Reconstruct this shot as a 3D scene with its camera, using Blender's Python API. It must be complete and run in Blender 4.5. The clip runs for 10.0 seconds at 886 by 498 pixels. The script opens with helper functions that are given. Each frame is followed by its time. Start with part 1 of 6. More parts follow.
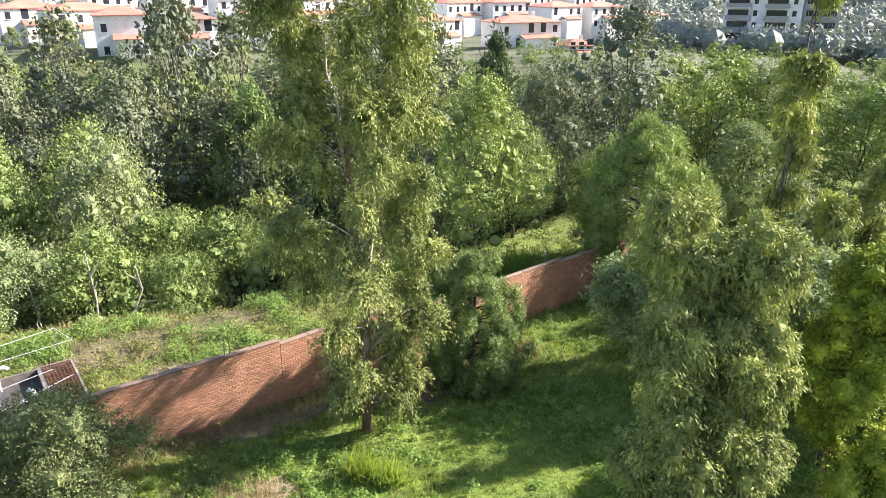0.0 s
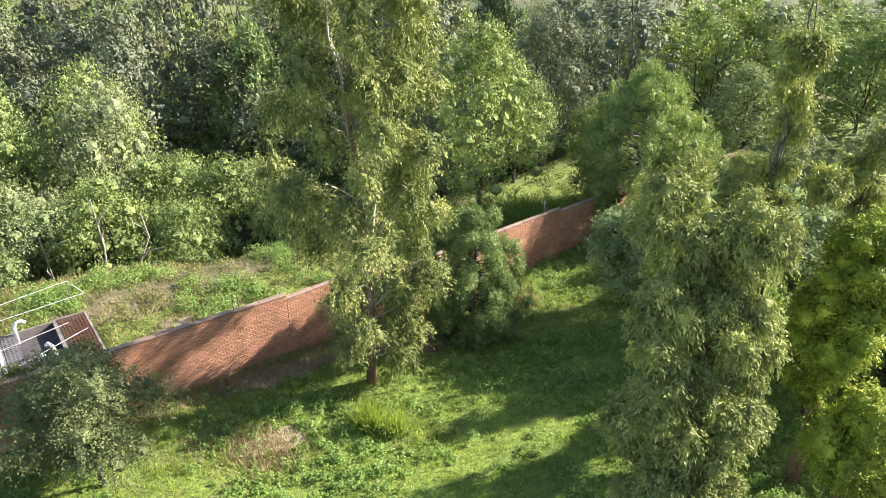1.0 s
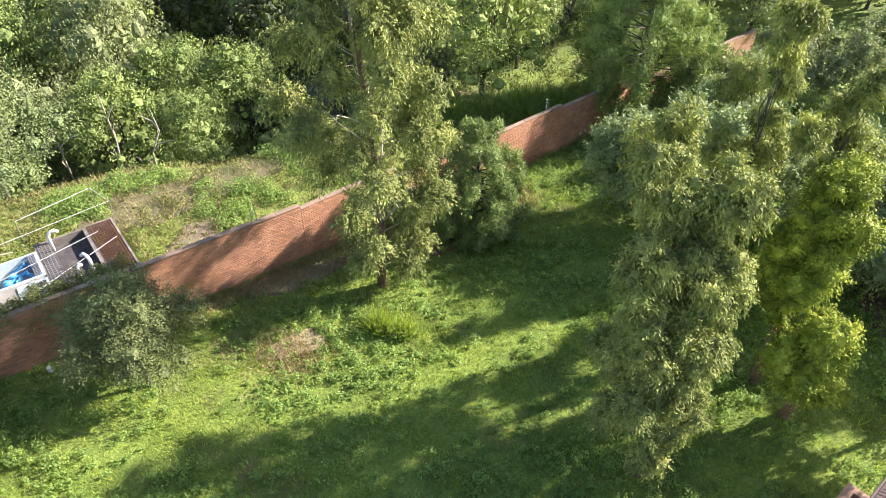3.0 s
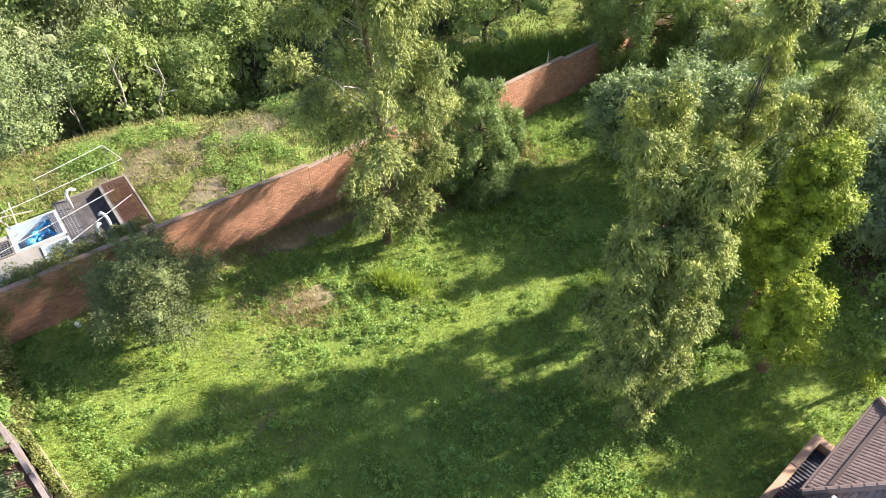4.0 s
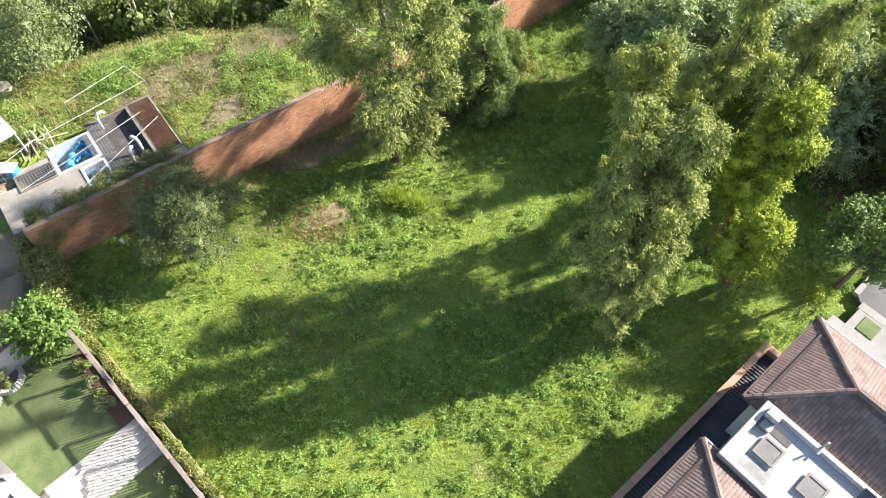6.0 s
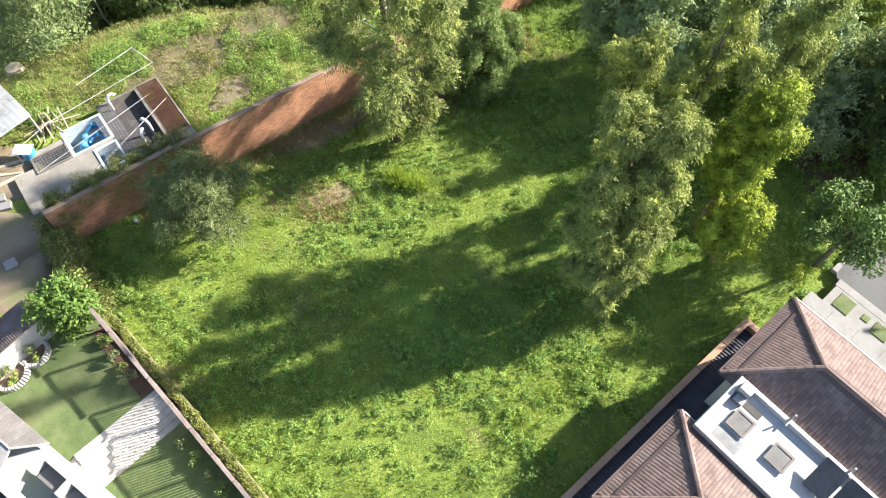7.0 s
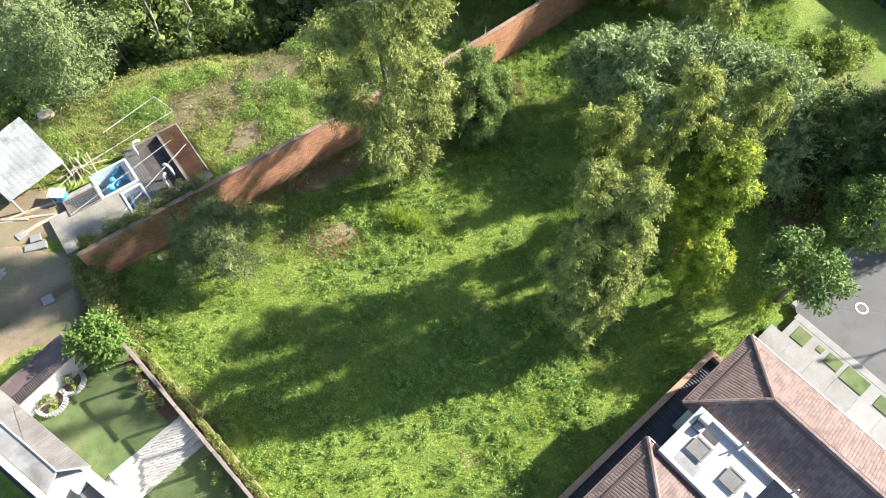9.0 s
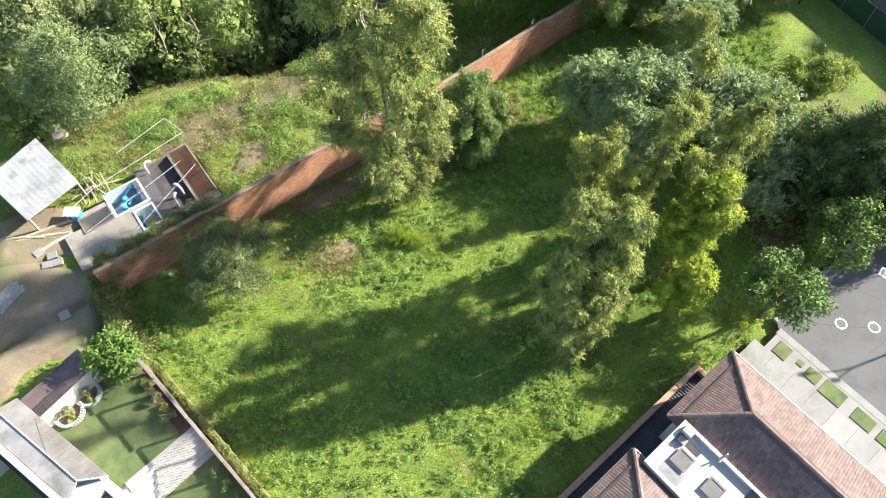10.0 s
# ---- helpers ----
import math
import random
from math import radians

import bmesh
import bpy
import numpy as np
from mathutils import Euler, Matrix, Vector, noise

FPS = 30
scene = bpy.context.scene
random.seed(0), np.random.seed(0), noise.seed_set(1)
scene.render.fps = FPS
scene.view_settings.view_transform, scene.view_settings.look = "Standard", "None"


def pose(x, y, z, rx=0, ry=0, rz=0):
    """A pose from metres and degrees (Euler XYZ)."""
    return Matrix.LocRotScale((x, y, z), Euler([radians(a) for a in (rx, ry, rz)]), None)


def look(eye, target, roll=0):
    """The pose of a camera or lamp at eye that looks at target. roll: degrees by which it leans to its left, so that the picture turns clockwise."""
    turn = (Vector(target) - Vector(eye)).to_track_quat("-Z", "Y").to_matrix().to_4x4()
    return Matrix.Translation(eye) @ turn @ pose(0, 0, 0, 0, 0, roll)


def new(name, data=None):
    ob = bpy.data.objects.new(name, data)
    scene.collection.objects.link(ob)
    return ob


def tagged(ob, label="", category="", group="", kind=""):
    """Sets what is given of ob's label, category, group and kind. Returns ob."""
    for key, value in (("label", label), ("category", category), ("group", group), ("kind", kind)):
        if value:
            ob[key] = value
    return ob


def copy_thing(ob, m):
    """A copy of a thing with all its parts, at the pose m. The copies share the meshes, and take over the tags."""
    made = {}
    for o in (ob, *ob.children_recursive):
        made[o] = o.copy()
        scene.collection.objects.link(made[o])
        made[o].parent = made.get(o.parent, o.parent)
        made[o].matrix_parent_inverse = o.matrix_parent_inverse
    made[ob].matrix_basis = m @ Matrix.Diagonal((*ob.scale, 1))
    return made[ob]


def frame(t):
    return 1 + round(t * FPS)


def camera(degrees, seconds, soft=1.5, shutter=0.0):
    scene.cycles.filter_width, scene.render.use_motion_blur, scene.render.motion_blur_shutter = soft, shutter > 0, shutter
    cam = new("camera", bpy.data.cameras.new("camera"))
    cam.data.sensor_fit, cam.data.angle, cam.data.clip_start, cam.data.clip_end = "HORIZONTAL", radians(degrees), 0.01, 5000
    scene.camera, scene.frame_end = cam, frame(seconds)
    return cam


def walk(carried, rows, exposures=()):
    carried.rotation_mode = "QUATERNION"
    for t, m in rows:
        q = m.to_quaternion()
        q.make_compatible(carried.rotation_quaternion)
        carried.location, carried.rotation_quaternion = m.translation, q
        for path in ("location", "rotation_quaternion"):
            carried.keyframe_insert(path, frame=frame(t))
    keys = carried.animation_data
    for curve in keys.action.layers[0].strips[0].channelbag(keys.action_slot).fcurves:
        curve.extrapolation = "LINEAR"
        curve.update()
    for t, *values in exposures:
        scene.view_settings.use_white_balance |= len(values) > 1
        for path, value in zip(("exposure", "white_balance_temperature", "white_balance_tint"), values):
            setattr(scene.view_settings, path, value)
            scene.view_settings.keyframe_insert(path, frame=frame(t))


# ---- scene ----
cam = camera(64.4, 10.0, soft=0.9)
METRES, EYE, TILT, LEAN, TURN = 22.0, 19.25, -20.8, 0.0, 0.0
ROWS = [
    (0.0, 0.0, 0.0, 0.0, -0.0, 0.0, 0.0),
    (0.5, -0.0019, -0.016, 0.0313, 0.02, -2.62, -0.01),
    (1.0, -0.0018, -0.0296, 0.0647, 0.06, -5.87, -0.03),
    (1.5, -0.0011, -0.0437, 0.1032, 0.05, -9.08, -0.04),
    (2.0, -0.0025, -0.0582, 0.1433, 0.06, -12.21, -0.04),
    (2.5, -0.0085, -0.0752, 0.1859, 0.03, -15.31, -0.07),
    (4.0, -0.019, -0.1324, 0.3375, 0.1, -24.75, -0.15),
    (4.5, -0.0212, -0.1515, 0.3905, 0.13, -27.6, -0.17),
    (5.0, -0.0257, -0.1725, 0.4431, 0.08, -30.43, -0.21),
    (5.5, -0.0295, -0.1922, 0.4941, 0.08, -33.21, -0.21),
    (6.0, -0.0336, -0.2117, 0.543, 0.08, -35.99, -0.21),
    (6.3, -0.0325, -0.2213, 0.5725, 0.1, -37.62, -0.18),
    (6.6, -0.0290, -0.2308, 0.6018, 0.16, -38.95, -0.12),
    (6.9, -0.0250, -0.2403, 0.6310, 0.22, -39.6, -0.06),
    (7.5, -0.0207, -0.2594, 0.6892, 0.27, -39.68, -0.02),
    (8.0, -0.0175, -0.279, 0.7371, 0.28, -39.66, -0.02),
    (8.5, -0.0145, -0.2986, 0.7843, 0.27, -39.64, -0.04),
    (9.0, -0.0111, -0.318, 0.8318, 0.27, -39.65, -0.05),
    (9.5, -0.0092, -0.3361, 0.8818, 0.28, -39.69, -0.05),
    (10.0, -0.0066, -0.3539, 0.932, 0.3, -39.76, -0.09),
]
walk(cam, [(t, pose(0, 0, EYE, TILT, LEAN, TURN) @ pose(METRES * x, METRES * y, METRES * z, 90 + pitch, roll, yaw)) for t, x, y, z, yaw, pitch, roll in ROWS],
     exposures=[(0.0, 1.8, 6350, 19), (3.0, 1.84, 6550, 18), (6.0, 1.8, 6550, 12), (10.0, 1.74, 6500, 9)])

# ---- sky and sun ----
SUN_EL, SUN_AZ = 28.5, 69.5
sky_world = bpy.data.worlds.new("sky")
scene.world = sky_world
sky_world.use_nodes = True
wn = sky_world.node_tree
sky = wn.nodes.new("ShaderNodeTexSky")
sky.sky_type = "NISHITA"
sky.sun_disc = False
sky.sun_elevation, sky.sun_rotation = radians(SUN_EL), radians(SUN_AZ)
wn.links.new(sky.outputs[0], wn.nodes["Background"].inputs[0])
wn.nodes["Background"].inputs[1].default_value = 0.087
sun = new("sun", bpy.data.lights.new("sun", "SUN"))
sun.data.energy, sun.data.angle, sun.data.color = 5.0, radians(1.0), (1.0, 0.94, 0.84)
to_sun = Vector((math.sin(radians(SUN_AZ)) * math.cos(radians(SUN_EL)), math.cos(radians(SUN_AZ)) * math.cos(radians(SUN_EL)), math.sin(radians(SUN_EL))))
sun.matrix_world = look(to_sun * 200, (0, 0, 0))

# ---- materials ----
def nodes_of(name):
    m = bpy.data.materials.new(name)
    m.use_nodes = True
    t = m.node_tree
    return m, t, t.nodes["Principled BSDF"]


def ramp_node(t, stops):
    r = t.nodes.new("ShaderNodeValToRGB")
    e = r.color_ramp.elements
    while len(e) < len(stops):
        e.new(0.5)
    for k, (p, c) in enumerate(stops):
        e[k].position, e[k].color = p, (*c, 1)
    return r


def noise_node(t, scale, detail=4.0, rough=0.6, coord=None):
    n = t.nodes.new("ShaderNodeTexNoise")
    n.inputs["Scale"].default_value, n.inputs["Detail"].default_value, n.inputs["Roughness"].default_value = scale, detail, rough
    if coord is not None:
        t.links.new(coord, n.inputs["Vector"])
    return n


def mixed(t, fac, a, b, blend="MIX"):
    m = t.nodes.new("ShaderNodeMix")
    m.data_type, m.blend_type = "RGBA", blend
    for sock, v in ((m.inputs[0], fac), (m.inputs[6], a), (m.inputs[7], b)):
        if hasattr(v, "is_linked"):
            t.links.new(v, sock)
        elif isinstance(v, tuple):
            sock.default_value = (*v, 1)
        else:
            sock.default_value = v
    return m.outputs[2]


def surface(name, c0, c1, scale=2.0, fine=30.0, rough=0.85, bump=0.3, stain=None, metal=0.0, spread=0.12, stain_scale=0.5):
    """A worn surface: two tones at a large scale, fine grain, stains, a piece-to-piece variation and relief."""
    m, t, p = nodes_of(name)
    co = t.nodes.new("ShaderNodeTexCoord").outputs["Object"]
    big = noise_node(t, scale, 5, 0.6, co)
    r = ramp_node(t, [(0.3, c0), (0.7, c1)])
    t.links.new(big.outputs[0], r.inputs[0])
    col = r.outputs[0]
    gr = noise_node(t, fine, 4, 0.7, co)
    rg = ramp_node(t, [(0.25, (0.7, 0.7, 0.7)), (0.75, (1.2, 1.2, 1.2))])
    t.links.new(gr.outputs[0], rg.inputs[0])
    col = mixed(t, 0.7, col, rg.outputs[0], "MULTIPLY")
    if stain:
        st = noise_node(t, stain_scale, 6, 0.65, co)
        rs = ramp_node(t, [(0.5, (0, 0, 0)), (0.68, (1, 1, 1))])
        t.links.new(st.outputs[0], rs.inputs[0])
        col = mixed(t, rs.outputs[0], col, stain)
    info = t.nodes.new("ShaderNodeObjectInfo")
    rr = ramp_node(t, [(0.0, (1 - spread,) * 3), (1.0, (1 + spread,) * 3)])
    t.links.new(info.outputs["Random"], rr.inputs[0])
    col = mixed(t, 1.0, col, rr.outputs[0], "MULTIPLY")
    geo = t.nodes.new("ShaderNodeNewGeometry")
    ri = ramp_node(t, [(0.0, (1 - spread,) * 3), (1.0, (1 + spread,) * 3)])
    t.links.new(geo.outputs["Random Per Island"], ri.inputs[0])
    col = mixed(t, 1.0, col, ri.outputs[0], "MULTIPLY")
    t.links.new(col, p.inputs["Base Color"])
    p.inputs["Roughness"].default_value, p.inputs["Metallic"].default_value = rough, metal
    b = t.nodes.new("ShaderNodeBump")
    b.inputs["Strength"].default_value, b.inputs["Distance"].default_value = bump, 0.02
    t.links.new(gr.outputs[0], b.inputs["Height"])
    t.links.new(b.outputs[0], p.inputs["Normal"])
    return m


def leaf_material(name, dark, mid, light, trans=0.3, hue=0.25, rough=0.65, own=0.22, patch=1.0):
    """Leaves: a tone of its own for each leaf, for each patch of the crown and for each tree, and light that passes through."""
    m, t, p = nodes_of(name)
    geo = t.nodes.new("ShaderNodeNewGeometry")
    r = ramp_node(t, [(0.0, dark), (0.55, mid), (1.0, light)])
    co = t.nodes.new("ShaderNodeTexCoord").outputs["Object"]
    tone = noise_node(t, patch, 3, 0.6, co)
    add = t.nodes.new("ShaderNodeMath")
    add.operation = "MULTIPLY_ADD"
    add.inputs[1].default_value = own
    t.links.new(geo.outputs["Random Per Island"], add.inputs[0])
    sc = t.nodes.new("ShaderNodeMath")
    sc.operation = "MULTIPLY_ADD"
    sc.inputs[1].default_value, sc.inputs[2].default_value = 1.9, -0.43 - own / 2
    t.links.new(tone.outputs[0], sc.inputs[0])
    t.links.new(sc.outputs[0], add.inputs[2])
    t.links.new(add.outputs[0], r.inputs[0])
    info = t.nodes.new("ShaderNodeObjectInfo")
    rr = ramp_node(t, [(0.0, (1 - hue, 1 - hue * 0.8, 1 - hue * 0.5)), (0.5, (1, 1, 1)), (1.0, (1 + hue, 1 + hue * 0.7, 1 - hue * 0.6))])
    t.links.new(info.outputs["Random"], rr.inputs[0])
    col = mixed(t, 1.0, r.outputs[0], rr.outputs[0], "MULTIPLY")
    t.links.new(col, p.inputs["Base Color"])
    p.inputs["Roughness"].default_value = rough
    p.inputs["Specular IOR Level"].default_value = 0.15
    tr = t.nodes.new("ShaderNodeBsdfTranslucent")
    t.links.new(mixed(t, 1.0, col, (1.12, 1.2, 0.7), "MULTIPLY"), tr.inputs[0])
    mx = t.nodes.new("ShaderNodeMixShader")
    mx.inputs[0].default_value = trans
    t.links.new(p.outputs[0], mx.inputs[1])
    t.links.new(tr.outputs[0], mx.inputs[2])
    t.links.new(mx.outputs[0], t.nodes["Material Output"].inputs[0])
    return m


# ---- mesh helpers ----
def box(bm, x0, y0, z0, x1, y1, z1, bevel=0.0, m=None):
    made = bmesh.ops.create_cube(bm, size=1.0)["verts"]
    for v in made:
        v.co = Vector(((x0 + x1) / 2 + v.co.x * (x1 - x0), (y0 + y1) / 2 + v.co.y * (y1 - y0), (z0 + z1) / 2 + v.co.z * (z1 - z0)))
    if bevel:
        made = bmesh.ops.bevel(bm, geom=list({e for v in made for e in v.link_edges}), offset=bevel, segments=1, affect="EDGES")["verts"]
    if m is not None:
        bmesh.ops.transform(bm, matrix=m, verts=made)
    return bm


def tube(bm, pts, radii, seg=8):
    """A tapered round limb through the points."""
    pts = [Vector(p) for p in pts]
    rings = []
    for k, p in enumerate(pts):
        d = (pts[min(k + 1, len(pts) - 1)] - pts[max(k - 1, 0)]).normalized()
        a = d.cross(Vector((0.31, 0.87, 0.12))).normalized()
        b = d.cross(a)
        rings.append([bm.verts.new(p + (a * math.cos(2 * math.pi * i / seg) + b * math.sin(2 * math.pi * i / seg)) * radii[k]) for i in range(seg)])
    for q, r in zip(rings, rings[1:]):
        for i in range(seg):
            bm.faces.new((q[i], q[(i + 1) % seg], r[(i + 1) % seg], r[i]))
    bm.faces.new(rings[0][::-1])
    bm.faces.new(rings[-1])
    return bm


def ring(bm, x, y, z, r0, r1, h, seg=28):
    loops = [[bm.verts.new((x + r * math.cos(2 * math.pi * i / seg), y + r * math.sin(2 * math.pi * i / seg), z + dz)) for i in range(seg)]
             for r, dz in ((r0, 0), (r0, h), (r1, h), (r1, 0))]
    for q, r in zip(loops, loops[1:] + loops[:1]):
        for i in range(seg):
            bm.faces.new((q[i], q[(i + 1) % seg], r[(i + 1) % seg], r[i]))
    return bm


def slab(bm, poly, z0, z1):
    """A flat plate with the given outline."""
    lo, hi = [bm.verts.new((x, y, z0)) for x, y in poly], [bm.verts.new((x, y, z1)) for x, y in poly]
    bm.faces.new(lo[::-1])
    bm.faces.new(hi)
    for i in range(len(poly)):
        j = (i + 1) % len(poly)
        bm.faces.new((lo[i], lo[j], hi[j], hi[i]))
    return bm


def plate(bm, corners, thick):
    """A flat sheet through sloping corners, with thickness downwards."""
    hi = [bm.verts.new(c) for c in corners]
    lo = [bm.verts.new((c[0], c[1], c[2] - thick)) for c in corners]
    bm.faces.new(hi)
    bm.faces.new(lo[::-1])
    n = len(corners)
    for i in range(n):
        j = (i + 1) % n
        bm.faces.new((hi[i], lo[i], lo[j], hi[j]))
    return bm


def mesh_of(data, name):
    if isinstance(data, bmesh.types.BMesh):
        bmesh.ops.recalc_face_normals(data, faces=data.faces)
        me = bpy.data.meshes.new(name)
        data.to_mesh(me)
        data.free()
        return me
    return data


def part(name, data, material, parent, label="", smooth=False, m=None):
    me = mesh_of(data, name)
    if not me.materials:
        me.materials.append(material)
    if smooth:
        me.shade_smooth()
    ob = new(name, me)
    ob.parent = parent
    if m is not None:
        ob.matrix_basis = m
    return tagged(ob, label)


def whole(name, data, material, label, category, m=None, group="", kind="", smooth=False):
    ob = part(name, data, material, None, "", smooth, m)
    return tagged(ob, label, category, group, kind)


def thing(name, m, label, category, group="", kind=""):
    ob = new(name)
    ob.empty_display_size = 0.2
    ob.matrix_basis = m
    return tagged(ob, label, category, group, kind)


def quads_mesh(name, corners):
    """One mesh from an array (n, k, 3) of faces that share no corner."""
    n, k = corners.shape[:2]
    me = bpy.data.meshes.new(name)
    me.vertices.add(n * k)
    me.vertices.foreach_set("co", corners.reshape(-1).astype(np.float32))
    me.loops.add(n * k)
    me.loops.foreach_set("vertex_index", np.arange(n * k, dtype=np.int32))
    me.polygons.add(n)
    me.polygons.foreach_set("loop_start", np.arange(0, n * k, k, dtype=np.int32))
    me.update(calc_edges=True)
    return me


def unit(a):
    return a / np.maximum(np.linalg.norm(a, axis=1, keepdims=True), 1e-6)


def clump_cores(rng, centres, radii, part_r):
    """The close-set inner leaves of each clump: 24 large overlapping faces turned outwards, corners (n, 4, 3)."""
    faces = []
    for ax in range(3):
        for s in (-1, 1):
            for i in (-1, 0):
                for j in (-1, 0):
                    q = []
                    for du, dv in ((0, 0), (1, 0), (1, 1), (0, 1)):
                        v = [0.0, 0.0, 0.0]
                        v[ax], v[(ax + 1) % 3], v[(ax + 2) % 3] = s, i + du, j + dv
                        q.append(v)
                    faces.append(q if s > 0 else q[::-1])
    d = np.array(faces, float)
    d /= np.linalg.norm(d, axis=2, keepdims=True)
    ph = rng.uniform(0, 6.28, (len(centres), 1, 1))
    bulge = part_r * (1 + 0.22 * np.sin(d[..., 0] * 3.1 + d[..., 1] * 4.3 + d[..., 2] * 2.7 + ph))
    return (centres[:, None, None, :] + d[None] * radii[:, None, None, :] * bulge[..., None]).reshape(-1, 4, 3)


def leaves(rng, centres, radii, counts, length, width, hang=0.3, out=0.3, shell=0.35, up=0.4, stir=0.42):
    """Leaf blades in rounded clumps: corners (n, 4, 3)."""
    idx = np.repeat(np.arange(len(centres)), counts)
    n = len(idx)
    d = unit(rng.normal(size=(n, 3)))
    r = shell + (1 - shell) * rng.random((n, 1)) ** 0.6
    c = centres[idx] + d * r * radii[idx]
    a = unit(rng.normal(size=(n, 3)) * 0.7 + d * out + np.array([0, 0, -hang]))
    nn = unit(d * 1.2 + rng.normal(size=(n, 3)) * stir + np.array([0, 0, up]))
    b = unit(np.cross(a, nn))
    l = length * rng.uniform(0.6, 1.3, (n, 1))
    w = width * rng.uniform(0.6, 1.2, (n, 1)) * 0.5
    return np.stack([c - a * l * 0.5, c - a * l * 0.08 + b * w, c + a * l * 0.5, c - a * l * 0.08 - b * w], axis=1)


def sprays(rng, centres, radii, counts, length, width, droop=0.5, reach=0.8, spread=0.6, k=12, flutter=0.5):
    """Leafy twigs that grow out of rounded clumps and bow down, k leaves to a twig: corners (n, 4, 3)."""
    idx = np.repeat(np.arange(len(centres)), np.maximum(np.asarray(counts) // k, 2))
    n = len(idx)
    d = unit(rng.normal(size=(n, 3)))
    o = centres[idx] + d * radii[idx] * (0.2 + 0.55 * rng.random((n, 1)) ** 0.6)
    v = unit(d + rng.normal(size=(n, 3)) * 0.4 + np.array([0, 0, 0.15]))
    run = (reach * radii[idx].mean(1) * rng.uniform(0.5, 1.2, n))[:, None, None]
    f = ((np.arange(k) + 0.5) / k)[None, :, None]
    down = np.array([0, 0, -1.0])
    c = (o[:, None] + v[:, None] * run * f + down * droop * run * f * f + rng.normal(size=(n, k, 3)) * length * 0.35).reshape(-1, 3)
    a = unit((v[:, None] + down * 2 * droop * f + rng.normal(size=(n, k, 3)) * spread).reshape(-1, 3))
    nn = unit((d[:, None] * 0.9 + rng.normal(size=(n, k, 3)) * flutter + np.array([0, 0, 0.45])).reshape(-1, 3))
    b = unit(np.cross(a, nn))
    l = length * rng.uniform(0.6, 1.3, (n * k, 1))
    w = width * rng.uniform(0.6, 1.25, (n * k, 1)) * 0.5
    return np.stack([c - a * l * 0.5, c - a * l * 0.08 + b * w, c + a * l * 0.5, c - a * l * 0.08 - b * w], axis=1)


# ---- the plan ----
WA = radians(36.65)                       # the brick wall's direction
WE, WN = (math.cos(WA), math.sin(WA)), (-math.sin(WA), math.cos(WA))
W0 = (-8.5, 28.85)                        # a point at the wall's foot
BEND_AT, BEND = 1.0, 3.0                  # the wall turns a little behind the gum
HA = radians(41.0)                        # the tiled house and the street
HO = (15.58, 14.06)
FENCE = ((-17.3, 13.9), (-6.4, 3.05))     # the garden fence
HOUSE = pose(HO[0], HO[1], 0, 0, 0, 41.0)


def wall_d(x, y):
    along = WE[0] * (x - W0[0]) + WE[1] * (y - W0[1])
    return WN[0] * (x - W0[0]) + WN[1] * (y - W0[1]) - math.tan(radians(BEND)) * np.maximum(along - BEND_AT, 0)


def house_uv(x, y):
    dx, dy = x - HO[0], y - HO[1]
    return math.cos(HA) * dx + math.sin(HA) * dy, -math.sin(HA) * dx + math.cos(HA) * dy


def step(a, b, x):
    k = np.clip((x - a) / (b - a), 0, 1)
    return k * k * (3 - 2 * k)


def lumps(x, y):
    return (np.sin(x * 0.9 + 1.3 * np.sin(y * 0.7)) * np.sin(y * 1.1 + 0.8 * np.sin(x * 0.5)) * 0.05
            + np.sin(x * 2.3 + y * 0.6) * np.sin(y * 2.9 - x * 0.8) * 0.025)


def fence_d(x, y):
    """Metres on the garden's side of its fence."""
    (ax, ay), (bx, by) = FENCE
    l = math.hypot(bx - ax, by - ay)
    return ((by - ay) * (x - ax) - (bx - ax) * (y - ay)) / l


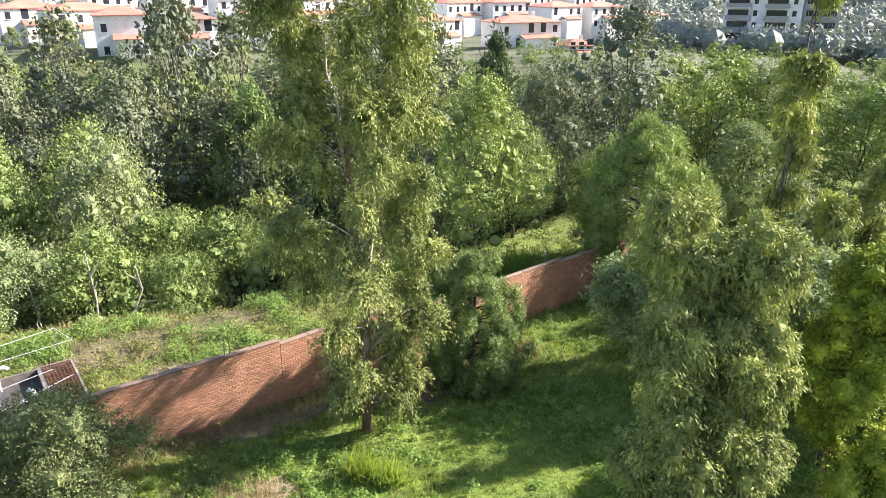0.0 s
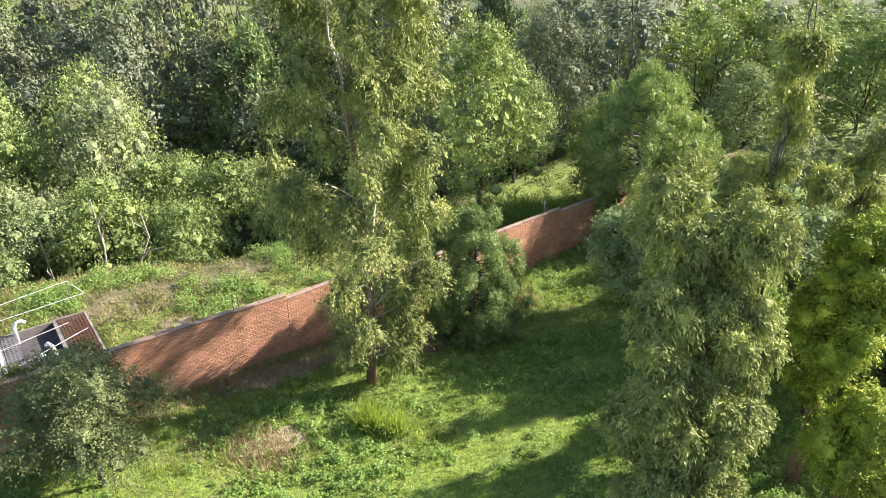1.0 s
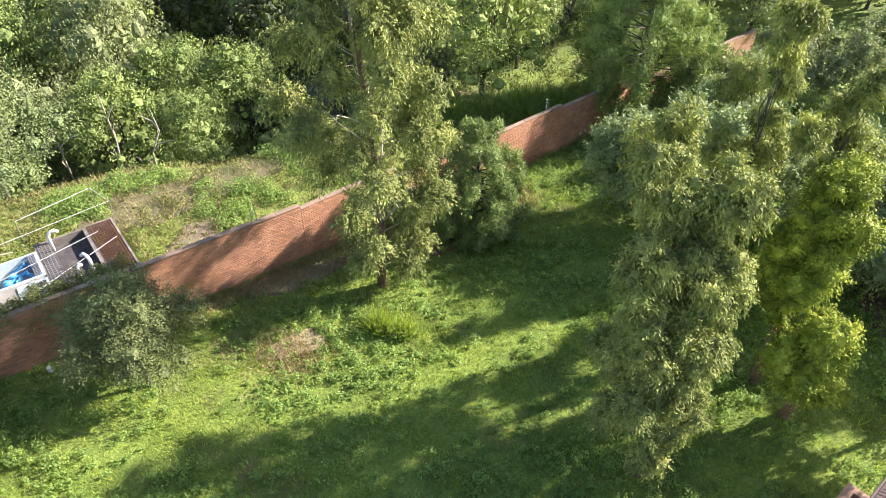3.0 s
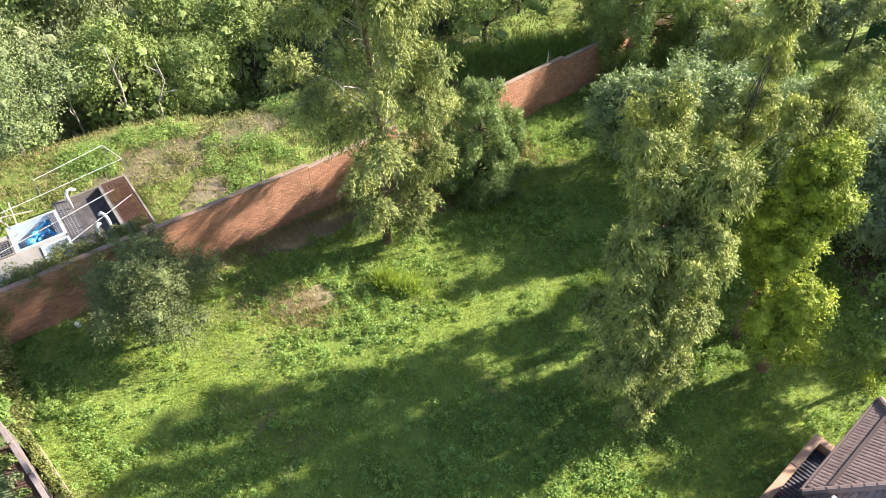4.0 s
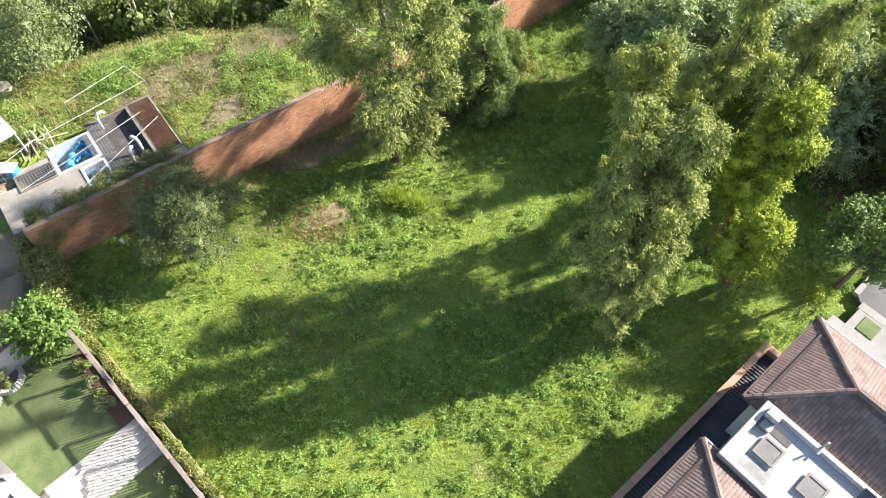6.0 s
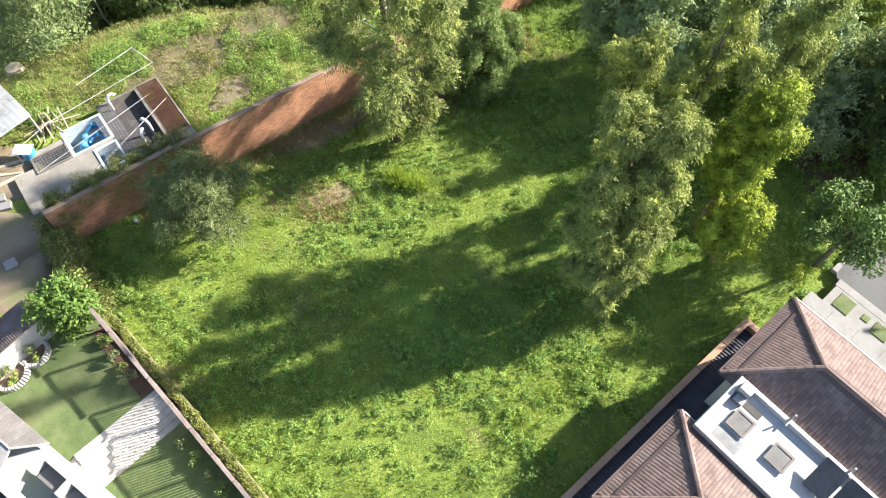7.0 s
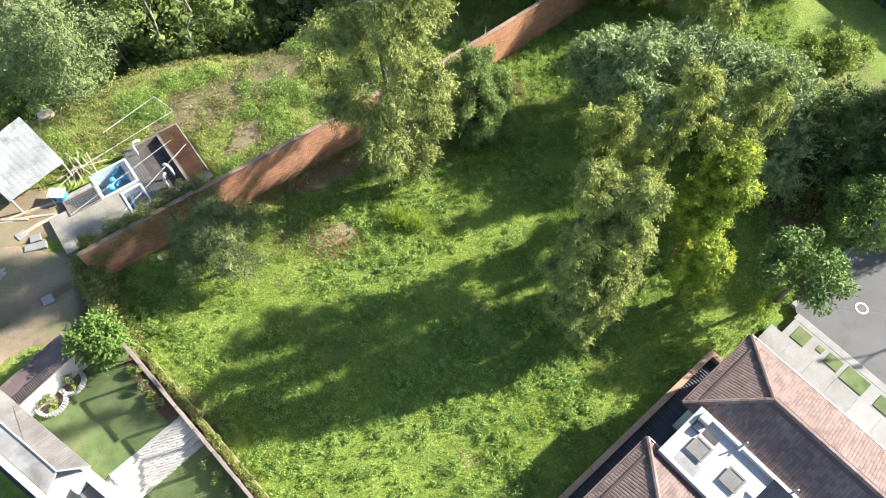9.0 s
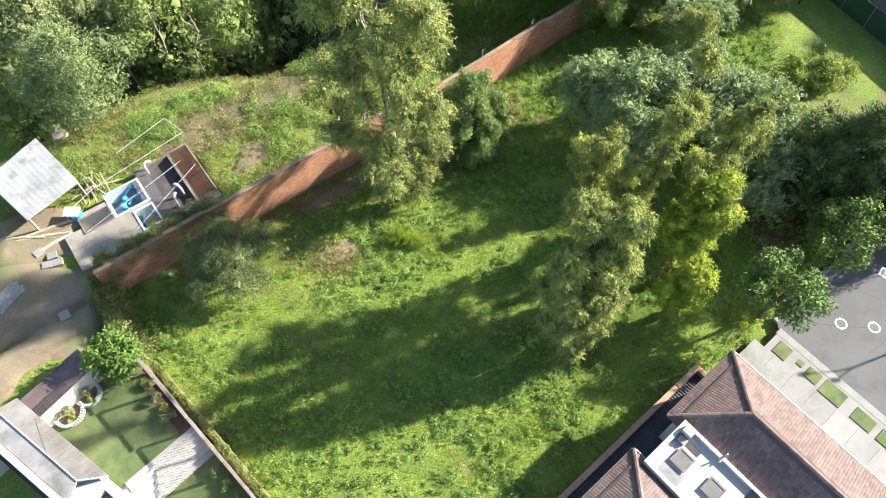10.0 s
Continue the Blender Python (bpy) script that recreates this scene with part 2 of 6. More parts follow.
def ground_z(x, y):
    """Height of the land: the plot, the higher yard behind the wall, the ravine, the far bank and the hills."""
    x, y = np.asarray(x, float), np.asarray(y, float)
    d = wall_d(x, y)
    z = 0.03 * np.clip(-x - 6, 0, 14) + 0.45 * step(7, 17, x)
    yard = 1.05 + 0.03 * np.clip(-x - 16, 0, 20)
    z = z + (yard - z) * step(0.0, 0.5, d) * step(4, -6, x)
    # the plot falls away towards the far part of the wall
    run = WE[0] * (x - W0[0]) + WE[1] * (y - W0[1])
    z = z - 0.9 * step(5, 14, run) * step(-9, -2.5, d) * step(9, 3, d)
    left = step(-19.6, -21.0, x + 0.25 * (y - 15)) * step(0.5, -0.5, d)
    z = z + (1.6 - z) * left
    rim = 9.0 + 3.0 * step(-12, -20, x) + 22 * step(12, 34, x)
    drop = step(rim, rim + 16 - 7 * step(-24, -18, x) * step(4, -4, x), d)
    bank = step(88, 128, y + 0.1 * np.abs(x))
    shore = 5.2 + 2.4 * step(-10, -60, x) - 2.0 * step(20, 80, x)
    z = z + (-12.5 - z) * drop * (1 - bank) + (shore - z) * drop * bank
    far = np.hypot(x, y)
    z = z + 85 * step(300, 2200, far) * step(0, 250, y)
    rough = np.clip(1 - far / 70, 0, 1)
    flat = step(1.3, 0.6, np.maximum(np.abs(house_uv(x, y)[0] + 4) - 9, np.abs(house_uv(x, y)[1] + 8) - 8))
    u, v = house_uv(x, y)
    paved = step(-0.6, 0.0, np.where(v < -0.15, 1.0, -1.0) * np.minimum(np.abs(v + 0.15), 1.0)) * step(-15, -14, u) * step(80, 70, u)
    z = z - 0.4 * paved
    e, n = (x + 15.38) * WE[0] + (y - 26.44) * WE[1], (x + 15.38) * WN[0] + (y - 26.44) * WN[1]
    z = np.where((e > -8.7) & (e < -0.1) & (n > 0.1) & (n < 4.9) & ((e > -8.2) | (n < 3.0)), np.minimum(z, -0.3), z)
    (ax, ay), (bx, by) = FENCE
    fl = math.hypot(bx - ax, by - ay)
    along = ((bx - ax) * (x - ax) + (by - ay) * (y - ay)) / fl
    z = np.where((fence_d(x, y) > 0.1) & (fence_d(x, y) < 7.4) & (along > -3.0), np.minimum(z, 0.3), z)
    return z + lumps(x, y) * rough * (1 - flat) + 0.5 * np.sin(x * 0.11) * np.sin(y * 0.13) * step(40, 70, far)


def gz(x, y):
    return float(ground_z(x, y))


def ground_material():
    m, t, p = nodes_of("meadow_ground")
    co = t.nodes.new("ShaderNodeTexCoord").outputs["Object"]
    a, b, c = noise_node(t, 0.35, 6, 0.65, co), noise_node(t, 6.0, 5, 0.7, co), noise_node(t, 0.16, 5, 0.6, co)
    r = ramp_node(t, [(0.3, (0.085, 0.13, 0.022)), (0.5, (0.15, 0.215, 0.035)), (0.72, (0.235, 0.295, 0.055))])
    t.links.new(a.outputs[0], r.inputs[0])
    g = ramp_node(t, [(0.3, (0.55, 0.55, 0.5)), (0.7, (1.35, 1.35, 1.2))])
    t.links.new(b.outputs[0], g.inputs[0])
    col = mixed(t, 0.8, r.outputs[0], g.outputs[0], "MULTIPLY")
    s = ramp_node(t, [(0.56, (0, 0, 0)), (0.66, (1, 1, 1))])
    t.links.new(c.outputs[0], s.inputs[0])
    col = mixed(t, s.outputs[0], col, (0.17, 0.16, 0.06))
    # dry building land across the ravine
    far = t.nodes.new("ShaderNodeSeparateXYZ")
    t.links.new(co, far.inputs[0])
    f = t.nodes.new("ShaderNodeMapRange")
    f.inputs["From Min"].default_value, f.inputs["From Max"].default_value = 112.0, 126.0
    t.links.new(far.outputs["Y"], f.inputs["Value"])
    dry = ramp_node(t, [(0.35, (0.07, 0.09, 0.04)), (0.58, (0.11, 0.12, 0.06)), (0.75, (0.19, 0.18, 0.115))])
    t.links.new(c.outputs[0], dry.inputs[0])
    col = mixed(t, f.outputs[0], col, dry.outputs[0])
    t.links.new(col, p.inputs["Base Color"])
    p.inputs["Roughness"].default_value = 0.95
    bp = t.nodes.new("ShaderNodeBump")
    bp.inputs["Strength"].default_value, bp.inputs["Distance"].default_value = 0.8, 0.12
    t.links.new(b.outputs[0], bp.inputs["Height"])
    t.links.new(bp.outputs[0], p.inputs["Normal"])
    return m


def axis(lo, hi, fine, ends):
    mid = list(np.arange(lo, hi + 1e-6, fine))
    a, b, s = [], [], fine
    x = hi
    while x < ends[1]:
        s *= 1.22
        x += s
        b.append(x)
    x, s = lo, fine
    while x > ends[0]:
        s *= 1.22
        x -= s
        a.append(x)
    return np.array(a[::-1] + mid + b)


def build_ground():
    xs, ys = axis(-34, 40, 0.5, (-2600, 2600)), axis(-4, 62, 0.5, (-1500, 2900))
    gx, gy = np.meshgrid(xs, ys)
    co = np.stack([gx, gy, ground_z(gx, gy)], axis=-1).reshape(-1, 3)
    nx, ny = len(xs), len(ys)
    i = np.arange((ny - 1) * nx).reshape(ny - 1, nx)[:, :-1].reshape(-1)
    me = bpy.data.meshes.new("ground")
    me.from_pydata(co.tolist(), [], np.stack([i, i + 1, i + nx + 1, i + nx], 1).tolist())
    whole("ground", me, ground_material(), "rough green meadow ground with bare brown patches and a wooded ravine", "ground", kind="structure", smooth=True)


build_ground()


def worn_patch(name, cx, cy, rx, ry, seed, material, label, turn=0.0, lift=0.05):
    """Bare ground with a ragged edge, laid over the land."""
    pr = np.random.default_rng(seed)
    n, rings_n = 40, 8
    ph = pr.uniform(0, 6.28, 5)
    a = np.arange(n) * 2 * math.pi / n
    edge = 1 + sum(np.sin(a * (k + 2) + ph[k]) * 0.22 / (k + 1) for k in range(5))
    co, faces = [(cx, cy, gz(cx, cy) + lift)], []
    c, s = math.cos(radians(turn)), math.sin(radians(turn))
    for k in range(1, rings_n + 1):
        r = k / rings_n * edge
        lx, ly = np.cos(a) * rx * r, np.sin(a) * ry * r
        x, y = cx + lx * c - ly * s, cy + lx * s + ly * c
        z = ground_z(x, y) + (lift if k < rings_n else -0.08)
        co += list(zip(x.tolist(), y.tolist(), z.tolist()))
    for i in range(n):
        j = (i + 1) % n
        faces.append((0, 1 + i, 1 + j))
        for k in range(rings_n - 1):
            o = 1 + k * n
            faces.append((o + i, o + n + i, o + n + j, o + j))
    me = bpy.data.meshes.new(name)
    me.from_pydata(co, [], faces)
    whole(name, me, material, label, "ground", kind="structure", smooth=True)


YARD_SOIL = surface("yard_soil", (0.17, 0.13, 0.085), (0.27, 0.21, 0.14), 0.4, 9, 0.95, 0.8, (0.15, 0.16, 0.07), 0.0, 0.02, 0.3)
PATCH_SOIL = surface("patch_soil", (0.24, 0.20, 0.11), (0.36, 0.30, 0.18), 0.9, 10, 0.95, 0.8, (0.18, 0.20, 0.07), 0.0, 0.05, 0.9)
BANK_SOIL = surface("bank_soil", (0.12, 0.105, 0.05), (0.22, 0.18, 0.10), 0.5, 7, 0.95, 0.9, (0.10, 0.12, 0.04), 0.0, 0.02, 0.6)
RED_SOIL = surface("red_soil", (0.13, 0.07, 0.045), (0.20, 0.12, 0.08), 0.8, 9, 0.95, 0.8, (0.12, 0.13, 0.05))
worn_patch("bare_yard", -25.5, 18.2, 4.8, 3.6, 1, YARD_SOIL, "bare trodden brown soil in the yard", 20, 0.14)
worn_patch("bare_yard", -25.5, 23.5, 4.0, 2.6, 2, YARD_SOIL, "bare trodden brown soil beside the shed", 10, 0.14)
worn_patch("bare_yard", -28.5, 14.6, 5.4, 3.6, 12, YARD_SOIL, "bare trodden brown soil behind the garden wall", 15, 0.14)
worn_patch("bare_bank", -15.5, 34.0, 6.0, 2.2, 3, BANK_SOIL, "dry brown and olive soil on the overgrown bank", 30)
worn_patch("bare_bank", -13.8, 30.2, 1.8, 1.0, 4, YARD_SOIL, "bare brown soil on the overgrown bank", 36)
worn_patch("red_earth", 8.2, 16.4, 1.3, 0.35, 5, RED_SOIL, "strip of bare red earth in the grass", 30, 0.08)
worn_patch("bare_earth", -8.3, 27.6, 3.2, 1.0, 6, BANK_SOIL, "bare dark earth at the wall's foot", 36)
worn_patch("red_earth", -0.8, 31.0, 2.6, 1.4, 8, RED_SOIL, "bare dark earth under the pine", 36)
# brown litter darkened further: the ravine hollow's deep shade is in its colour
LITTER_SHADE = surface("litter_and_shade", (0.045, 0.036, 0.024), (0.085, 0.068, 0.045), 0.5, 9, 0.95, 0.8, (0.05, 0.06, 0.025))
worn_patch("forest_floor", -9.5, 57.0, 8.0, 9.0, 11, LITTER_SHADE, "brown leaf litter on the ravine floor, with deep shade put into its colour", 10, 0.3)
worn_patch("bare_patch", -7.4, 22.9, 1.9, 0.7, 7, PATCH_SOIL, "worn pale brown patch in the meadow", 40)
worn_patch("red_earth", 22.4, 25.4, 3.4, 2.8, 9, RED_SOIL, "bare red earth under the conifers", 25)

# ---- the brick boundary wall ----
BRICK = surface("wall_brick", (0.41, 0.195, 0.108), (0.54, 0.285, 0.168), 0.8, 24, 0.9, 0.4, (0.45, 0.235, 0.135), 0.0, 0.2)
COPING = surface("coping_stone", (0.20, 0.135, 0.095), (0.31, 0.22, 0.16), 1.5, 20, 0.9, 0.4, (0.20, 0.14, 0.10))
WALL = pose(W0[0], W0[1], 0, 0, 0, 36.65)
WALL_FAR = WALL @ pose(BEND_AT, 0, 0, 0, 0, BEND)
# stretches of the wall: start, end, height; the second list starts at the bend
WALL_LEVELS = [(-15.9, -8.6, 3.55), (-8.6, -1.75, 3.45), (-1.75, 1.0, 3.4)]
FAR_LEVELS = [(0.01, 6.0, 3.2), (6.0, 19.95, 2.5), (19.95, 30.0, 2.3), (30.0, 44.0, 1.55)]


def build_wall():
    top = thing("brick_wall", WALL, "long red brick boundary wall, stepped, with a weathered brick cap", "wall", kind="structure")
    bend = pose(BEND_AT, 0, 0, 0, 0, BEND)
    for levels, m in ((WALL_LEVELS, Matrix.Identity(4)), (FAR_LEVELS, bend)):
        for a, b, z in levels:
            part("wall_section", box(bmesh.new(), a, 0.005, -2.4, b, 0.24, z), MORTAR, top, m=m)
            k = max(1, round((b - a) / 1.7))
            for i in range(k):
                x0, x1 = a + (b - a) * i / k, a + (b - a) * (i + 1) / k
                part("coping", box(bmesh.new(), x0 + 0.004, -0.035, z, x1 - 0.004, 0.27, z + 0.08, 0.02), COPING, top, "weathered brick coping", m=m)
    return top


MORTAR = surface("mortar", (0.31, 0.17, 0.10), (0.40, 0.23, 0.145), 0.8, 24, 0.95, 0.3)
BRICK_WALL = build_wall()

# ---- trees ----
BARK_RED = surface("bark_red_brown", (0.16, 0.085, 0.05), (0.27, 0.17, 0.11), 3, 25, 0.9, 0.8, (0.38, 0.33, 0.27))
BARK_GUM = surface("bark_peeling", (0.11, 0.06, 0.04), (0.20, 0.125, 0.085), 1.2, 25, 0.9, 0.6, (0.32, 0.26, 0.21))
BARK_PALE = surface("bark_pale", (0.34, 0.29, 0.23), (0.50, 0.45, 0.38), 3, 25, 0.9, 0.5)
BARK_GREY = surface("bark_grey", (0.05, 0.042, 0.034), (0.11, 0.094, 0.078), 3, 25, 0.9, 0.8)
LEAF_GUM = leaf_material("gum_leaves", (0.07, 0.09, 0.033), (0.20, 0.238, 0.078), (0.43, 0.45, 0.145), 0.14, 0.08, own=0.3, patch=1.1)
LEAF_WILLOW = leaf_material("weeping_leaves", (0.11, 0.132, 0.045), (0.235, 0.27, 0.082), (0.46, 0.49, 0.145), 0.17, 0.08, own=0.3)
LEAF_YELLOW = leaf_material("yellow_green_leaves", (0.062, 0.095, 0.016), (0.25, 0.31, 0.035), (0.55, 0.60, 0.08), 0.05, 0.06, own=0.25)
LEAF_SILVER = leaf_material("silver_leaves", (0.13, 0.185, 0.08), (0.24, 0.305, 0.14), (0.41, 0.47, 0.25), 0.19, 0.1)
LEAF_SMALL = leaf_material("small_leaves", (0.075, 0.098, 0.04), (0.15, 0.18, 0.07), (0.26, 0.30, 0.115), 0.15, 0.05)
LEAF_BALL = leaf_material("glossy_leaves", (0.05, 0.095, 0.022), (0.11, 0.185, 0.042), (0.21, 0.30, 0.08), 0.14, 0.05)
LEAF_STREET = leaf_material("street_tree_leaves", (0.05, 0.085, 0.025), (0.11, 0.175, 0.05), (0.25, 0.35, 0.10), 0.12, 0.1)
LEAF_BROAD = leaf_material("broad_leaves", (0.114, 0.148, 0.058), (0.242, 0.293, 0.116), (0.34, 0.405, 0.165), 0.20, 0.18, own=0.12)
LEAF_BRIGHT = leaf_material("bright_leaves", (0.109, 0.155, 0.048), (0.213, 0.276, 0.086), (0.345, 0.42, 0.144), 0.17, 0.12, own=0.12)
# dark green, greyed to carry some of the distance haze in its colour
LEAF_DARK = leaf_material("dark_leaves", (0.088, 0.105, 0.062), (0.15, 0.173, 0.103), (0.237, 0.263, 0.159), 0.14, 0.18, own=0.12)
LEAF_LIME = leaf_material("lime_leaves", (0.17, 0.22, 0.05), (0.27, 0.33, 0.08), (0.42, 0.47, 0.13), 0.17, 0.06)
# pale grey-green: the haze over the far hills is painted into the leaves
LEAF_HAZE = leaf_material("haze_tinted_leaves", (0.17, 0.19, 0.15), (0.23, 0.255, 0.21), (0.31, 0.33, 0.28), 0.11, 0.1, own=0.12)
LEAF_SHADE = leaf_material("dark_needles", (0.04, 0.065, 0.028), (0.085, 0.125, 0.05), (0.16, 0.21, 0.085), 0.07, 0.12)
LEAF_PINE = leaf_material("pine_needles", (0.105, 0.16, 0.055), (0.22, 0.29, 0.10), (0.38, 0.45, 0.165), 0.2, 0.1)
# olive green, also used near; a little of the wood's haze is mixed in
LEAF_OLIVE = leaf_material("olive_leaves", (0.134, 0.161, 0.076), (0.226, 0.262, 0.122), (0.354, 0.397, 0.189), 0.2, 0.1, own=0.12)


def limb_points(rng, a, b, sag=0.0, n=5, wob=0.06):
    a, b = np.array(a, float), np.array(b, float)
    l = np.linalg.norm(b - a)
    pts = []
    for k in range(n):
        f = k / (n - 1)
        p = a + (b - a) * f + np.array([0, 0, math.sin(f * math.pi) * l * sag])
        if 0 < k < n - 1:
            p += rng.normal(size=3) * l * wob
        pts.append(p)
    return pts


def tree_parts(rng, trunk, limbs, puffs, leaf, per, length, width, hang, out, shell=0.35, up=0.4, core=0.6, heart=None, twig=None, stir=0.42):
    """Meshes of trunk, branches and crown. trunk: (points, radii); limbs: list of (points, r0, r1); puffs: (centres, radii)."""
    t = bmesh.new()
    tube(t, trunk[0], trunk[1], 10)
    br = bmesh.new()
    for pts, r0, r1 in limbs:
        tube(br, pts, [r0 + (r1 - r0) * k / (len(pts) - 1) for k in range(len(pts))], 5)
    c, r = np.array(puffs[0], float), np.array(puffs[1], float)
    if r.ndim == 1:
        r = np.repeat(r[:, None], 3, 1)
    size = r.prod(1) ** (1 / 3)
    counts = np.maximum((per * (size / size.mean()) ** 2).astype(int), 6)
    if twig:
        blades = sprays(rng, c, r, counts, length, width, *twig)
    else:
        blades = leaves(rng, c, r, counts, length, width, hang, out, shell, up, stir)
    if core:
        blades = np.concatenate([blades, clump_cores(rng, c, r, core)])
    if heart:
        # the dense shaded middle of the crown
        mid, wide, half = heart
        blades = np.concatenate([blades, leaves(rng, np.array([[0, 0, mid]]), np.array([[wide * 0.62, wide * 0.62, half * 0.66]]), [int(per * 2.2)], wide * 0.11, wide * 0.08, 0.0, 0.0, 0.6, 0.2)])
    crown = quads_mesh("crown", blades)
    return mesh_of(t, "trunk"), mesh_of(br, "limbs"), crown


def plant_tree(name, m, meshes, bark, leaf, label, category="tree", group="", limb=None):
    top = thing(name, m, label, category, group)
    part("trunk", meshes[0], bark, top, smooth=True)
    if len(meshes[1].vertices):
        tagged(part("limbwork", meshes[1], limb or bark, top, smooth=True), kind="stuff")
    part("crown", meshes[2], leaf, top)
    return top


def round_tree(seed, height, radius, base=0.25, puff=0.34, n=26, per=120, length=0.3, width=0.13, hang=0.2, lean=0.0, flat=0.85, r_trunk=None, core=0.3, dome=False, twig=None, shell=0.45, stir=0.42):
    """A broad tree: trunk, limbs to the clumps, and a lumpy crown with gaps."""
    rng = np.random.default_rng(seed)
    r0 = r_trunk or height * 0.022
    fork = height * (base + 0.1)
    trunk = limb_points(rng, (0, 0, -0.3), (lean * fork, 0, fork), 0, 5, 0.02)
    mid = height * (1 + base) / 2
    half = height * (1 - base) / 2
    cs, rs, limbs = [], [], []
    for k in range(n):
        d = rng.normal(size=3)
        d /= np.linalg.norm(d)
        q = rng.uniform(0.35, 0.95)
        if dome:
            d[2] = abs(d[2]) if d[2] < -0.75 else d[2]
            q = rng.uniform(0.72, 0.98)
        taper = 1.0 - 0.35 * max(0, d[2])
        c = np.array([d[0] * radius * q * taper + lean * mid, d[1] * radius * q * taper, mid + d[2] * half * q * 1.05])
        r = radius * puff * rng.uniform(0.7, 1.25)
        cs.append(c)
        rs.append((r, r, r * flat))
        if k % 3 == 0:
            limbs.append((limb_points(rng, trunk[-1], c, 0.06, 4), r0 * (0.26 if dome else 0.45), r0 * 0.08))
    meshes = tree_parts(rng, (trunk, [r0 * 1.3, r0, r0 * 0.9, r0 * 0.8, r0 * 0.65]), limbs, (cs, rs), None, per, length, width, hang, 0.4, shell, 0.4, core, (mid, radius, half) if dome else None, twig, stir)
    return meshes


def pine_tree(seed, height, radius, tiers=9, per=90, length=0.3, width=0.05, base=0.2, droop=0.0, core=0.36, taper=0.75):
    """A conifer: whorls of limbs that end in brush-like clumps."""
    rng = np.random.default_rng(seed)
    r0 = height * 0.018
    trunk = [(0, 0, -0.3), (0, 0, height * 0.35), (0.1, 0, height * 0.7), (0.1, 0.05, height)]
    cs, rs, limbs = [(0.1, 0.05, height)], [(radius * 0.13, radius * 0.13, radius * 0.24)], []
    for k in range(tiers):
        f = k / (tiers - 1)
        z = height * (base + (0.95 - base) * f)
        reach = radius * (1 - f) ** taper * (0.75 + 0.35 * math.sin(f * 3.0)) + radius * 0.1
        m = max(5, int(12 * (1 - f)) + 3)
        a0 = rng.uniform(0, 6.28)
        for i in range(m):
            a = a0 + 6.283 * i / m + rng.normal() * 0.15
            q = reach * rng.uniform(0.75, 1.1)
            tip = np.array([math.cos(a) * q, math.sin(a) * q, z + q * (0.22 - droop) + rng.normal() * 0.15])
            limbs.append((limb_points(rng, (0, 0, z - q * 0.1), tip, -0.05, 4, 0.02), r0 * 0.3, r0 * 0.08))
            for s in (1.0, 0.68):
                c = np.array([0, 0, z]) * (1 - s) + tip * s
                r = radius * 0.15 * rng.uniform(0.8, 1.25)
                cs.append(c + rng.normal(size=3) * 0.08)
                rs.append((r, r, r * 1.35))
    return tree_parts(rng, (trunk, [r0 * 1.3, r0, r0 * 0.6, r0 * 0.15]), limbs, (cs, rs), None, per, length, width, -0.35, 0.9, 0.5, 0.4, core)


def gum_tree(seed, height, z0, profile, boughs, per, length, width, r_trunk=0.26):
    """A tall gum: a bare upright trunk, forked near the top, and long boughs hung with loose masses of leaves. profile: crown radius by height."""
    rng = np.random.default_rng(seed)
    zs = np.linspace(-0.3, height * 0.97, 9)
    trunk = [(0.25 * math.sin(z * 0.35) * min(1, z / 6), 0.2 * math.sin(z * 0.27 + 1) * min(1, z / 6), z) for z in zs]
    rad = [r_trunk * (1.3 if k == 0 else 1 - 0.9 * k / 8) for k in range(9)]

    def stem(z):
        return np.array([np.interp(z, zs, [p[0] for p in trunk]), np.interp(z, zs, [p[1] for p in trunk]), z])
    cs, rs, limbs = [], [], []
    # two pale leaders beside the trunk
    for dx, dy, za, zb in ((-0.9, 0.3, 10.0, 17.5), (0.8, -0.4, 9.0, 18.5)):
        limbs.append((limb_points(rng, stem(za), stem(zb) + np.array([dx, dy, 0]), 0.0, 6, 0.015), r_trunk * 0.5, r_trunk * 0.2))
    for k in range(boughs):
        f = (k + rng.uniform(0.0, 1.0)) / boughs
        z = z0 + (height - z0) * f ** 1.3
        a = k * 2.39996 + rng.normal() * 0.35
        reach = np.interp(z, profile[0], profile[1]) * rng.uniform(0.55, 1.0)
        # few boughs on the side towards the wall, and few low ones in front of the trunk
        if -0.35 * math.cos(a) + 0.935 * math.sin(a) > 0.25 and rng.random() < 0.45:
            continue
        if math.sin(a) < -0.3 and 1 < z < 9 and rng.random() < 0.68:
            continue
        start = stem(max(1.2, z - reach * rng.uniform(0.25, 0.6)))
        tip = stem(z) + np.array([math.cos(a) * reach, math.sin(a) * reach, 0])
        pts = limb_points(rng, start, tip, 0.10, 7, 0.035)
        limbs.append((pts, r_trunk * rng.uniform(0.12, 0.24), r_trunk * 0.05))
        m = 3 + int(reach * 1.0)
        for i in range(m):
            q = min(0.99, 1.0 - 0.5 * i / m + rng.uniform(-0.06, 0.03))
            p = np.array(pts[min(6, int(q * 6))]) * (1 - q * 6 % 1) + np.array(pts[min(6, int(q * 6) + 1)]) * (q * 6 % 1)
            r = rng.uniform(0.44, 0.9)
            cs.append(p + rng.normal(size=3) * 0.14 + np.array([0, 0, -0.35 * r]))
            rs.append((r, r, r * rng.uniform(1.0, 1.5)))
    return tree_parts(rng, (trunk, rad), limbs, (cs, rs), None, per, length, width, 1.0, 0.2, 0.25, 0.25, 0.3, None, (0.7, 0.7, 0.5, 12, 0.4))


